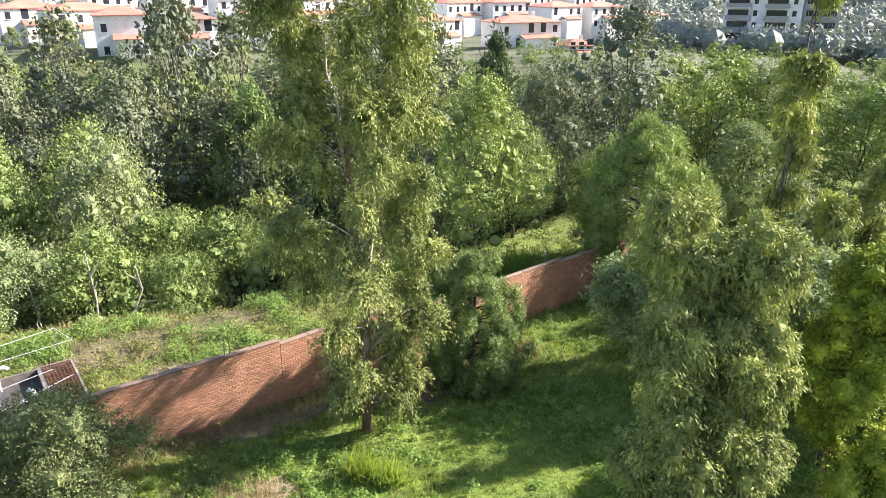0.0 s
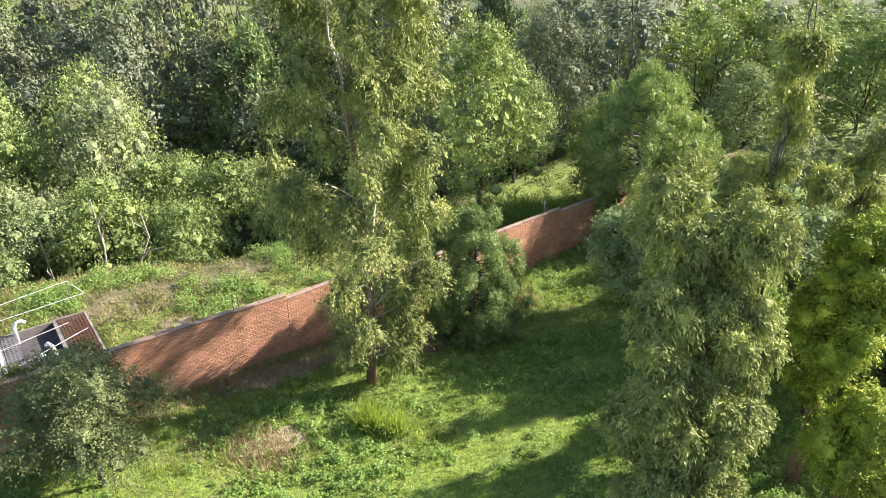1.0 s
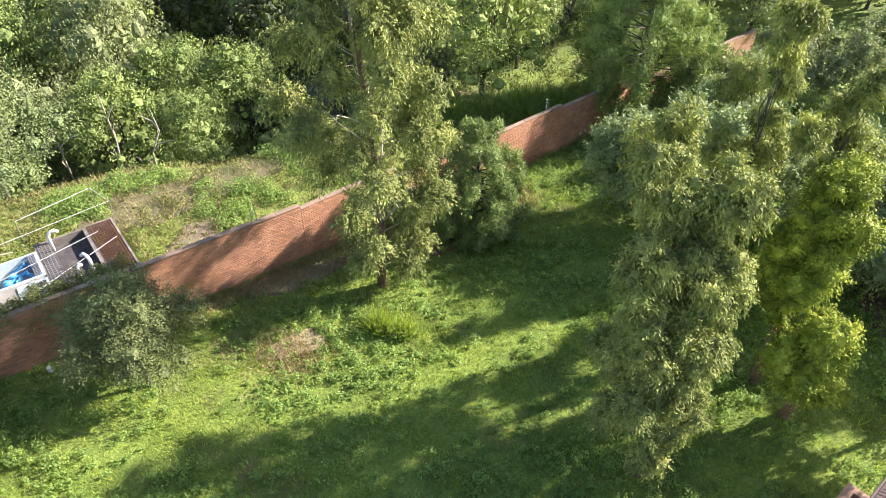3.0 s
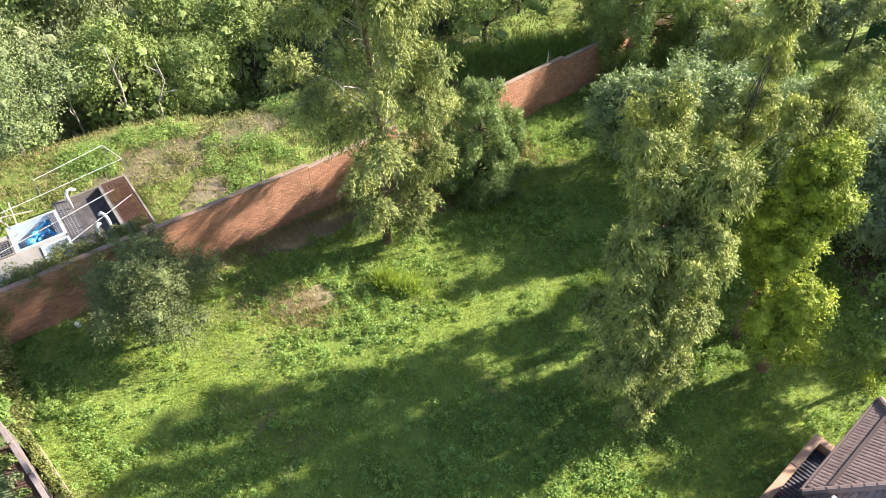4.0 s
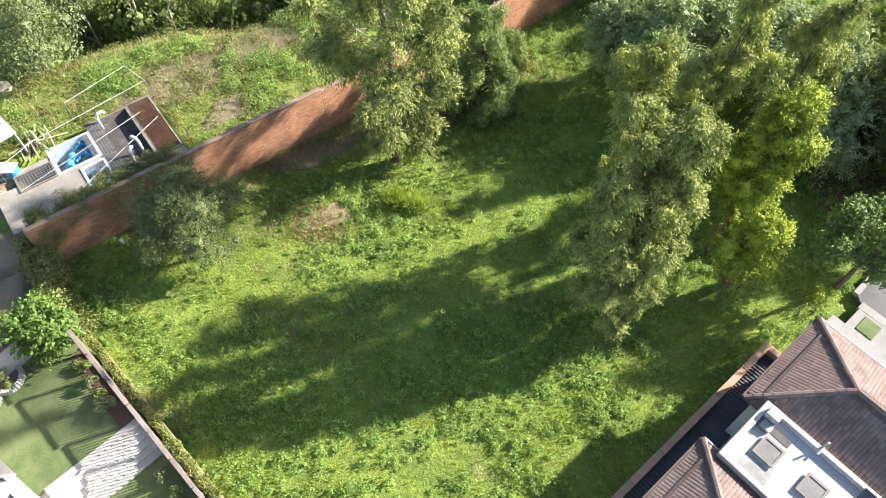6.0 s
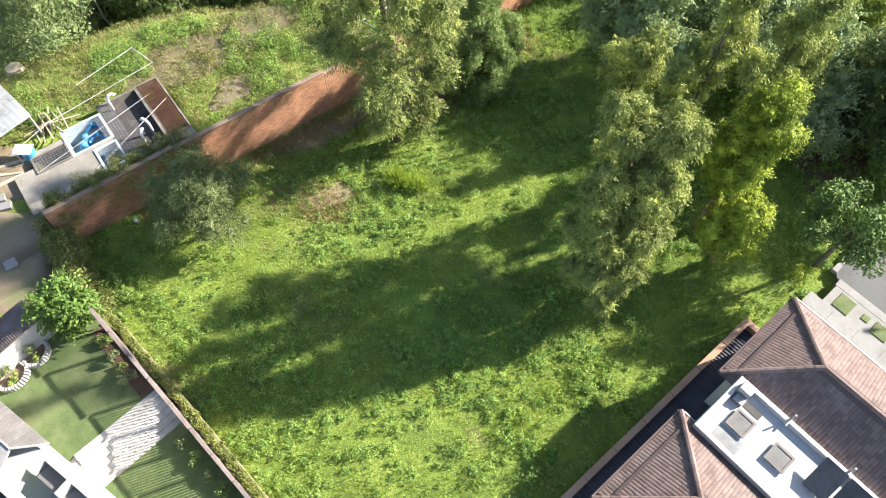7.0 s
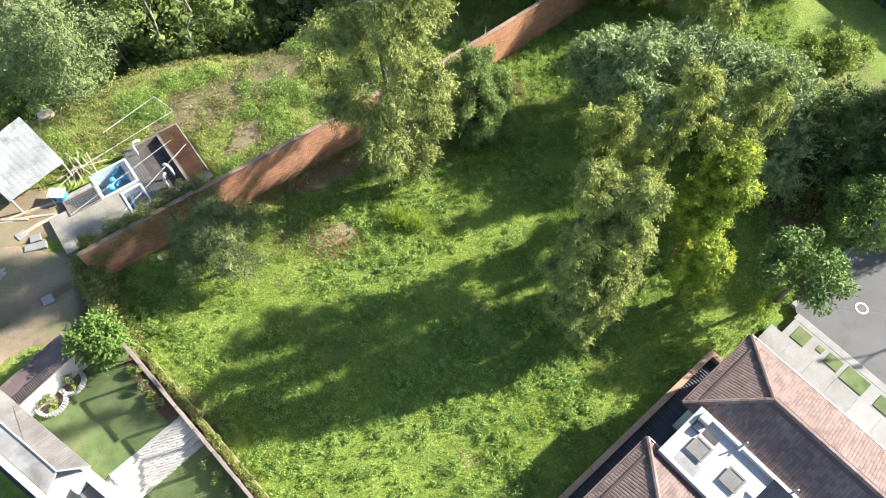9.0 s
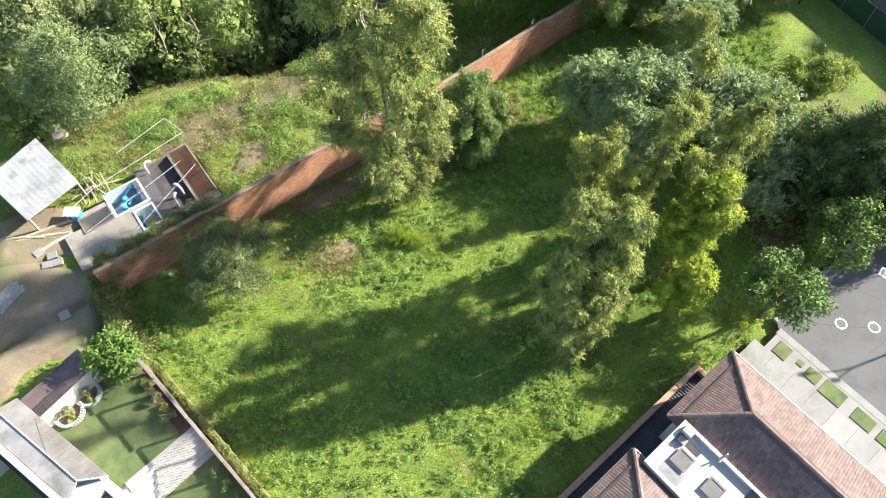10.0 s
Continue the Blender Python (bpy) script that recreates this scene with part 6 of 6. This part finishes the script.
def apartment_block():
    top = thing("apartment_block", pose(90, 200, 0, 0, 0, -24), "unfinished grey and white apartment tower with open balconies", "apartment block")
    part("wall", box(bmesh.new(), -6, -7, -6, 6, 7, 34), WHITE_WALL, top)
    part("wall", box(bmesh.new(), 6.05, -5, -6, 15, 7, 31), RAW, top)
    part("wall", box(bmesh.new(), -13, -5, -6, -6.05, 7, 30), WHITE_WALL, top)
    for s in range(10):
        z = 1.0 + s * 3.0
        for x0, x1, y in ((-12.6, -6.4, -5), (6.5, 14.6, -5), (-3, 3, -7)):
            b = part("balcony", box(bmesh.new(), x0, y - 1.6, z - 0.2, x1, y - 0.02, z), RAW, top)
            part("railing", box(bmesh.new(), x0, y - 1.6, z + 0.005, x1, y - 1.52, z + 0.95), METAL, b)
            part("window", box(bmesh.new(), x0 + 0.5, y - 0.03, z + 0.1, x1 - 0.5, y + 0.1, z + 2.3), GLASS, top)
        for x in (-5.2, 4.2):
            part("window", box(bmesh.new(), x - 0.5, -7.03, z + 0.8, x + 0.5, -6.9, z + 2.2), GLASS, top)
        for y in (-3, 1, 5):
            part("window", box(bmesh.new(), -13.03, y - 0.6, z + 0.8, -12.9, y + 0.6, z + 2.2), GLASS, top)
    for k in range(9):
        part("scaffold_pole", box(bmesh.new(), 6.4 + k, -7.0, -6, 6.48 + k, -6.92, 30), METAL, top)


apartment_block()
whole("bare_terrace", slab(bmesh.new(), [(60, 205), (110, 200), (112, 214), (60, 222)], 0.5, 4.3), BARE, "bare pale building ground", "ground", kind="structure")
whole("bare_terrace", slab(bmesh.new(), [(-62, 117), (-44, 118), (-42, 128), (-62, 127)], -4, 4.6), BARE, "bare pale slope below the villas", "ground", kind="structure")


def far_woods():
    fr = np.random.default_rng(17)
    n = 2000
    r = 180 * (7.0 ** fr.random(n))
    a = fr.uniform(-0.62, 0.62, n)
    x, y = r * np.sin(a), r * np.cos(a)
    keep = ~((y < 262) & (x > -115) & (x < 60)) & ~((np.abs(x - 90) < 24) & (np.abs(y - 200) < 20))
    x, y, r = x[keep], y[keep], r[keep]
    s = 3.2 + r * 0.006
    c = np.stack([x, y, ground_z(x, y) + s * 0.7], 1)
    rad = np.stack([s, s, s * 0.9], 1)
    near = r < 420
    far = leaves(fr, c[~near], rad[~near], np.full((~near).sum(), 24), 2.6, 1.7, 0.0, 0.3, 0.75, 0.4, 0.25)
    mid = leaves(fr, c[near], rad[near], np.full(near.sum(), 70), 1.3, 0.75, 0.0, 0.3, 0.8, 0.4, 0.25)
    tagged(whole("far_wood", quads_mesh("far_wood", np.concatenate([far, mid, clump_cores(fr, c, rad, 0.6)])), LEAF_HAZE, "distant wooded hills, their green paled by haze put into the colour", "wood"), kind="stuff")


far_woods()

# ---- grass, weeds and scrub ----
GRASS = leaf_material("grass_blades", (0.104, 0.147, 0.024), (0.238, 0.316, 0.055), (0.512, 0.542, 0.132), 0.45, 0.0, own=0.14, patch=2.2)
WEED = leaf_material("weed_leaves", (0.088, 0.154, 0.032), (0.218, 0.330, 0.092), (0.413, 0.517, 0.147), 0.4, 0.0, own=0.14, patch=2.6)
STRAW = leaf_material("dry_stalks", (0.20, 0.15, 0.07), (0.32, 0.25, 0.13), (0.46, 0.38, 0.22), 0.2, 0.0, own=0.55)


def on_plot(x, y):
    """Open meadow inside the walls."""
    u, v = house_uv(x, y)
    ok = (wall_d(x, y) < -0.15) & (fence_d(x, y) < -0.62)
    ok &= ~((u < -0.05) & (v < 1.0)) & ~((u > -0.05) & (u < 6.2) & (v < -0.2)) & ~((u >= 6.0) & (v < -0.1))
    ok &= x > -21.5
    return ok


def bare_at(x, y):
    """How bare the soil lies: along the shaded foot of the wall, under the gum and the pine, and in the worn patch."""
    d = wall_d(x, y)
    run = WE[0] * (x - W0[0]) + WE[1] * (y - W0[1])
    foot = step(-2.6, -1.2, d + 0.5 * smooth_noise(x, y, 1.3, 0.5)) * step(-8, -6, run) * step(16, 12, run)
    worn = step(1.5, 0.6, np.hypot((x + 7.4) / 1.5, (y - 22.6) / 0.8) + 0.3 * smooth_noise(x, y, 2.3, 1.5))
    return np.maximum(foot, worn) * 0.9


def tufts(gr, x, y, z, length, width, lean=0.5):
    """Grass blades: triangles (n, 3, 3)."""
    n = len(x)
    a = gr.uniform(0, 6.283, n)
    b = gr.uniform(0, 6.283, n)
    l = length * gr.uniform(0.5, 1.3, n)
    w = width * gr.uniform(0.6, 1.2, n) * 0.5
    t = gr.uniform(0.1, lean, n)
    p = np.stack([x, y, z - 0.02], 1)
    s = np.stack([np.cos(b) * w, np.sin(b) * w, 0 * w], 1)
    tip = np.stack([np.cos(a) * l * np.sin(t), np.sin(a) * l * np.sin(t), l * np.cos(t)], 1)
    return np.stack([p - s, p + s, p + tip], 1)


def smooth_noise(x, y, f, ph):
    return (np.sin(x * f + ph + 1.7 * np.sin(y * f * 0.63 + ph)) + np.sin(y * f * 1.13 - ph + 1.5 * np.sin(x * f * 0.71 + 2 * ph))
            + 0.6 * np.sin((x + y) * f * 2.1 + 3 * ph)) / 2.6


def build_meadow():
    gr = np.random.default_rng(23)
    n = 300000
    x, y = gr.uniform(-22, 27, n), gr.uniform(2, 47, n)
    # thicker where the camera passes nearest
    ok = on_plot(x, y)
    dens = smooth_noise(x, y, 0.55, 0.4) + 0.6 * smooth_noise(x, y, 1.7, 1.9)
    ok &= gr.random(n) < np.clip(0.72 + 0.45 * dens, 0.12, 1) * (1 - bare_at(x, y))
    x, y, dens = x[ok], y[ok], dens[ok]
    t = tufts(gr, x, y, ground_z(x, y), 0.22, 0.045, 1.25)
    # some blades stand much higher, in patches
    tall = np.clip(smooth_noise(x, y, 0.9, 3.1) - 0.2, 0, 1) + np.clip(smooth_noise(x, y, 3.3, 0.7) - 0.3, 0, 1)
    t[:, 2] += (t[:, 2] - t[:, 0]) * tall[:, None] * 1.1
    tagged(whole("meadow_grass", quads_mesh("meadow_grass", t), GRASS, "tall uneven meadow grass over the plot", "grass"), kind="stuff")
    m = 16000
    x, y = gr.uniform(-21, 26, m), gr.uniform(4, 46, m)
    ok = on_plot(x, y) & (gr.random(m) < np.clip(0.5 + 0.7 * smooth_noise(x, y, 0.45, 5.0) + 0.4 * smooth_noise(x, y, 1.9, 2.0), 0.03, 1) * (1 - bare_at(x, y)))
    x, y = x[ok], y[ok]
    r = gr.uniform(0.09, 0.3, len(x)) * np.where(gr.random(len(x)) < 0.12, 1.9, 1.0)
    c = np.stack([x, y, ground_z(x, y) + r * 0.85], 1)
    tagged(whole("broadleaf_weeds", quads_mesh("broadleaf_weeds", leaves(gr, c, np.stack([r, r, r * 0.8], 1), (14 + 90 * r).astype(int), 0.12, 0.075, 0.0, 0.5, 0.35, 2.6)), WEED,
                 "clumps of bright broad-leaved weeds in the grass", "weeds"), kind="stuff")
    # thin grass over the trodden yard
    m = 14000
    x, y = gr.uniform(-34, -22, m), gr.uniform(10, 25, m)
    ok = (gr.random(m) < np.clip(0.35 + 0.7 * smooth_noise(x, y, 0.7, 1.1), 0.02, 1)) & (wall_d(x, y) < -0.4) & (fence_d(x, y) < 0) | ((x < -25) & (gr.random(m) < 0.3))
    x, y = x[ok], y[ok]
    tagged(whole("yard_grass", quads_mesh("yard_grass", tufts(gr, x, y, ground_z(x, y) + 0.14, 0.14, 0.04, 1.3)), GRASS, "thin short grass over the trodden yard", "grass"), kind="stuff")
    # dry stalks at the wall's foot and in worn patches
    m = 9000
    s, o = gr.uniform(-12, 16, m), -np.abs(gr.normal(0.2, 0.7, m)) - 0.1
    x, y = W0[0] + WE[0] * s + WN[0] * o, W0[1] + WE[1] * s + WN[1] * o
    k = 2500
    x, y = np.concatenate([x, gr.normal(-7.5, 1.1, k), gr.normal(4.2, 0.8, k)]), np.concatenate([y, gr.normal(22.3, 0.8, k), gr.normal(36.4, 0.8, k)])
    tagged(whole("dry_grass", quads_mesh("dry_grass", tufts(gr, x, y, ground_z(x, y), 0.4, 0.04, 1.3)), STRAW, "dry straw-coloured stalks along the wall's foot", "grass"), kind="stuff")


def build_scrub():
    """The overgrown bank behind the wall: creepers, dry stems and low shrubs."""
    gr = np.random.default_rng(29)
    m = 6600
    s, o = gr.uniform(-26, 42, m), gr.uniform(0.4, 26, m)
    x, y = W0[0] + WE[0] * s + WN[0] * o, W0[1] + WE[1] * s + WN[1] * o
    sx, sy = (x + 15.38) * WE[0] + (y - 26.44) * WE[1], (x + 15.38) * WN[0] + (y - 26.44) * WN[1]
    ok = ~((sx > -16) & (sx < 0.4) & (sy < 5.4)) & (gr.random(m) < np.clip(0.75 + 0.75 * smooth_noise(x, y, 0.5, 2.2), 0.1, 1)) & (x > -29)
    x, y = x[ok], y[ok]
    r = gr.uniform(0.15, 0.5, len(x)) * (1 + 0.5 * (smooth_noise(x, y, 0.4, 7.0) > 0.4))
    c = np.stack([x, y, ground_z(x, y) + r * 0.35], 1)
    tagged(whole("bank_creeper", quads_mesh("bank_creeper", leaves(gr, c, np.stack([r, r, r * 0.6], 1), (14 + 55 * r).astype(int), 0.14, 0.08, 0.0, 0.4, 0.5, 1.6)), VINE,
                 "green creepers and low scrub over the bank behind the wall", "creeper"), kind="stuff")
    m = 1100
    s, o = gr.uniform(-22, 20, m), gr.uniform(0.5, 12, m)
    x, y = W0[0] + WE[0] * s + WN[0] * o, W0[1] + WE[1] * s + WN[1] * o
    sx, sy = (x + 15.38) * WE[0] + (y - 26.44) * WE[1], (x + 15.38) * WN[0] + (y - 26.44) * WN[1]
    ok = ~((sx > -16) & (sx < 0.9) & (sy < 5.9)) & (smooth_noise(x, y, 0.8, 4.0) > 0.05) & (x > -27)
    x, y = x[ok], y[ok]
    r = gr.uniform(0.3, 0.75, len(x))
    c = np.stack([x, y, ground_z(x, y) + r * 0.4], 1)
    tagged(whole("bank_weeds", quads_mesh("bank_weeds", leaves(gr, c, np.stack([r, r, r * 0.75], 1), (60 + 260 * r * r).astype(int), 0.14, 0.075, 0.0, 0.4, 0.5, 1.4)), WEED,
                 "lush bright green weeds on the bank behind the wall", "weeds"), kind="stuff")
    m = 26000
    s, o = gr.uniform(-24, 20, m), gr.uniform(0.3, 14, m)
    x, y = W0[0] + WE[0] * s + WN[0] * o, W0[1] + WE[1] * s + WN[1] * o
    sx, sy = (x + 15.38) * WE[0] + (y - 26.44) * WE[1], (x + 15.38) * WN[0] + (y - 26.44) * WN[1]
    ok = ~((sx > -16) & (sx < 0.4) & (sy < 5.4)) & (gr.random(m) < 0.8)
    x, y = x[ok], y[ok]
    tagged(whole("dry_stems", quads_mesh("dry_stems", tufts(gr, x, y, ground_z(x, y), 0.55, 0.04, 1.4)), STRAW, "dry brown stems on the bank behind the wall", "grass"), kind="stuff")
    # hedge that hangs over the wall beside the basin
    m = 330
    s, o = gr.uniform(-15.6, -7.6, m), gr.normal(0.6, 0.3, m)
    c = np.stack([W0[0] + WE[0] * s + WN[0] * o, W0[1] + WE[1] * s + WN[1] * o, gr.uniform(2.2, 3.7, m)], 1)
    tagged(whole("wall_creeper", quads_mesh("wall_creeper", leaves(gr, c, np.full((m, 3), 0.36), np.full(m, 130), 0.11, 0.06, 0.4, 0.4)), VINE, "dark green creeper over the top of the brick wall", "creeper"), kind="stuff")
    # hedge from the wall's end to the garden tree
    m = 230
    f = gr.random(m)
    c = np.stack([-22.0 + 3.6 * f + gr.normal(0, 0.35, m), 20.2 - 5.6 * f + gr.normal(0, 0.35, m), 0.7 + gr.uniform(0, 2.0, m)], 1)
    tagged(whole("boundary_hedge", quads_mesh("boundary_hedge", leaves(gr, c, np.full((m, 3), 0.5), np.full(m, 110), 0.16, 0.08, 0.3, 0.4)), VINE, "loose leafy hedge along the plot's end", "hedge"), kind="stuff")


def tall_clump(cx, cy, rx, ry, n, length, seed, material, label):
    gr = np.random.default_rng(seed)
    x, y = gr.normal(cx, rx, n), gr.normal(cy, ry, n)
    tagged(whole("reed_clump", quads_mesh("reed_clump", tufts(gr, x, y, ground_z(x, y), length, 0.06, 0.9)), material, label, "reeds"), kind="stuff")


tall_clump(8.0, 46.8, 2.4, 1.0, 5200, 1.7, 61, WEED, "bright tall reeds behind the brick wall")
tall_clump(-1.5, 44.8, 2.2, 0.9, 2600, 1.5, 62, WEED, "tall green reeds behind the brick wall")
tall_clump(-3.3, 24.0, 0.3, 0.25, 420, 1.3, 63, GRASS, "arching clump of tall pale grass in the meadow")
tall_clump(-2.2, 23.6, 0.25, 0.2, 260, 1.0, 64, GRASS, "arching clump of tall pale grass in the meadow")


build_meadow()
build_scrub()
garden_shrub(pose(18.6, 17.5, gz(18.6, 17.5)), 0.6, 1.1, 140, LEAF_YELLOW, "small bright yellow-green shrub by the kerb", "yellow_shrub")


def build_green_fence():
    """Green screen along the neighbouring lawn, and the white building behind it."""
    m = pose(31.0, 48.0, gz(31.0, 48.0), 0, 0, math.degrees(math.atan2(-8.6, 5.0)))
    screen = surface("green_screen", (0.012, 0.05, 0.03), (0.02, 0.075, 0.045), 0.6, 20, 0.8, 0.2)
    fence = thing("green_screen_fence", m, "dark green mesh screen fence along a lawn", "fence")
    for k in range(6):
        part("screen", box(bmesh.new(), k * 2.5 + 0.04, -0.02, 0.05, k * 2.5 + 2.46, 0.02, 2.1), screen, fence)
        part("post", tube(bmesh.new(), [(k * 2.5, 0, -0.2), (k * 2.5, 0, 2.2)], [0.04, 0.04], 6), METAL, fence)
    low = thing("white_building", m @ pose(0, 2.6, 0), "white building edge with a dark railing behind the screen", "building")
    part("wall", box(bmesh.new(), 0, 1.2, -1, 18, 7, 2.6), PLASTER, low)
    part("ledge", box(bmesh.new(), 0, 0, -1, 18, 1.18, 1.6), CONCRETE, low)
    rail = part("railing", box(bmesh.new(), 0, 0.1, 2.5, 18, 0.15, 2.56), DARK_METAL, low)
    for k in range(60):
        part("bar", box(bmesh.new(), 0.3 * k, 0.11, 1.6, 0.3 * k + 0.03, 0.14, 2.5), DARK_METAL, rail)


build_green_fence()


# ---- the bricks of the boundary wall ----
def lay_bricks():
    """Courses of bricks proud of the mortar; those beside the gum tree are parts of their own, the rest are joined."""
    bw, bh, bd, gap, c = 0.27, 0.098, 0.03, 0.017, 0.008
    co = [(0, 0.014, 0), (bw, 0.014, 0), (bw, 0.014, bh), (0, 0.014, bh), (c, -bd + 0.014, c), (bw - c, -bd + 0.014, c), (bw - c, -bd + 0.014, bh - c), (c, -bd + 0.014, bh - c)]
    faces = [(4, 5, 6, 7), (0, 1, 5, 4), (1, 2, 6, 5), (2, 3, 7, 6), (3, 0, 4, 7)]
    one = bpy.data.meshes.new("brick")
    one.from_pydata(co, [], faces)
    base = np.array(co)
    rest, count = [], 0
    br = np.random.default_rng(41)
    turn = np.array(pose(0, 0, 0, 0, 0, BEND).to_3x3())
    for a, b, z, far in [(*l, 0) for l in WALL_LEVELS] + [(*l, 1) for l in FAR_LEVELS[:3]]:
        row = 0
        zz = z - bh
        while zz > (-1.7 if far else -0.5):
            s = a + (0.0 if row % 2 else -0.14)
            while s < b - 0.05:
                s0, s1 = max(s, a), min(s + bw, b)
                dy = br.uniform(-0.006, 0.006)
                if s1 - s0 > 0.06:
                    k = (s1 - s0) / bw
                    if -7.2 < s0 < -3.4 and not far and 0.9 < zz < 2.9 and count < 300 and k > 0.99:
                        part("brick", one, BRICK, BRICK_WALL, m=pose(s0, dy, zz))
                        count += 1
                    else:
                        q = base * (k, 1, 1) + (s0, dy, zz)
                        rest.append(q @ turn.T + (BEND_AT, 0, 0) if far else q)
                s += bw + gap
            zz -= bh + gap
            row += 1
    n = len(rest)
    me = bpy.data.meshes.new("brickwork")
    me.from_pydata(np.concatenate(rest).tolist(), [], [tuple(v + 8 * i for v in f) for i in range(n) for f in faces])
    tagged(part("brickwork", me, BRICK, BRICK_WALL), kind="stuff")


lay_bricks()
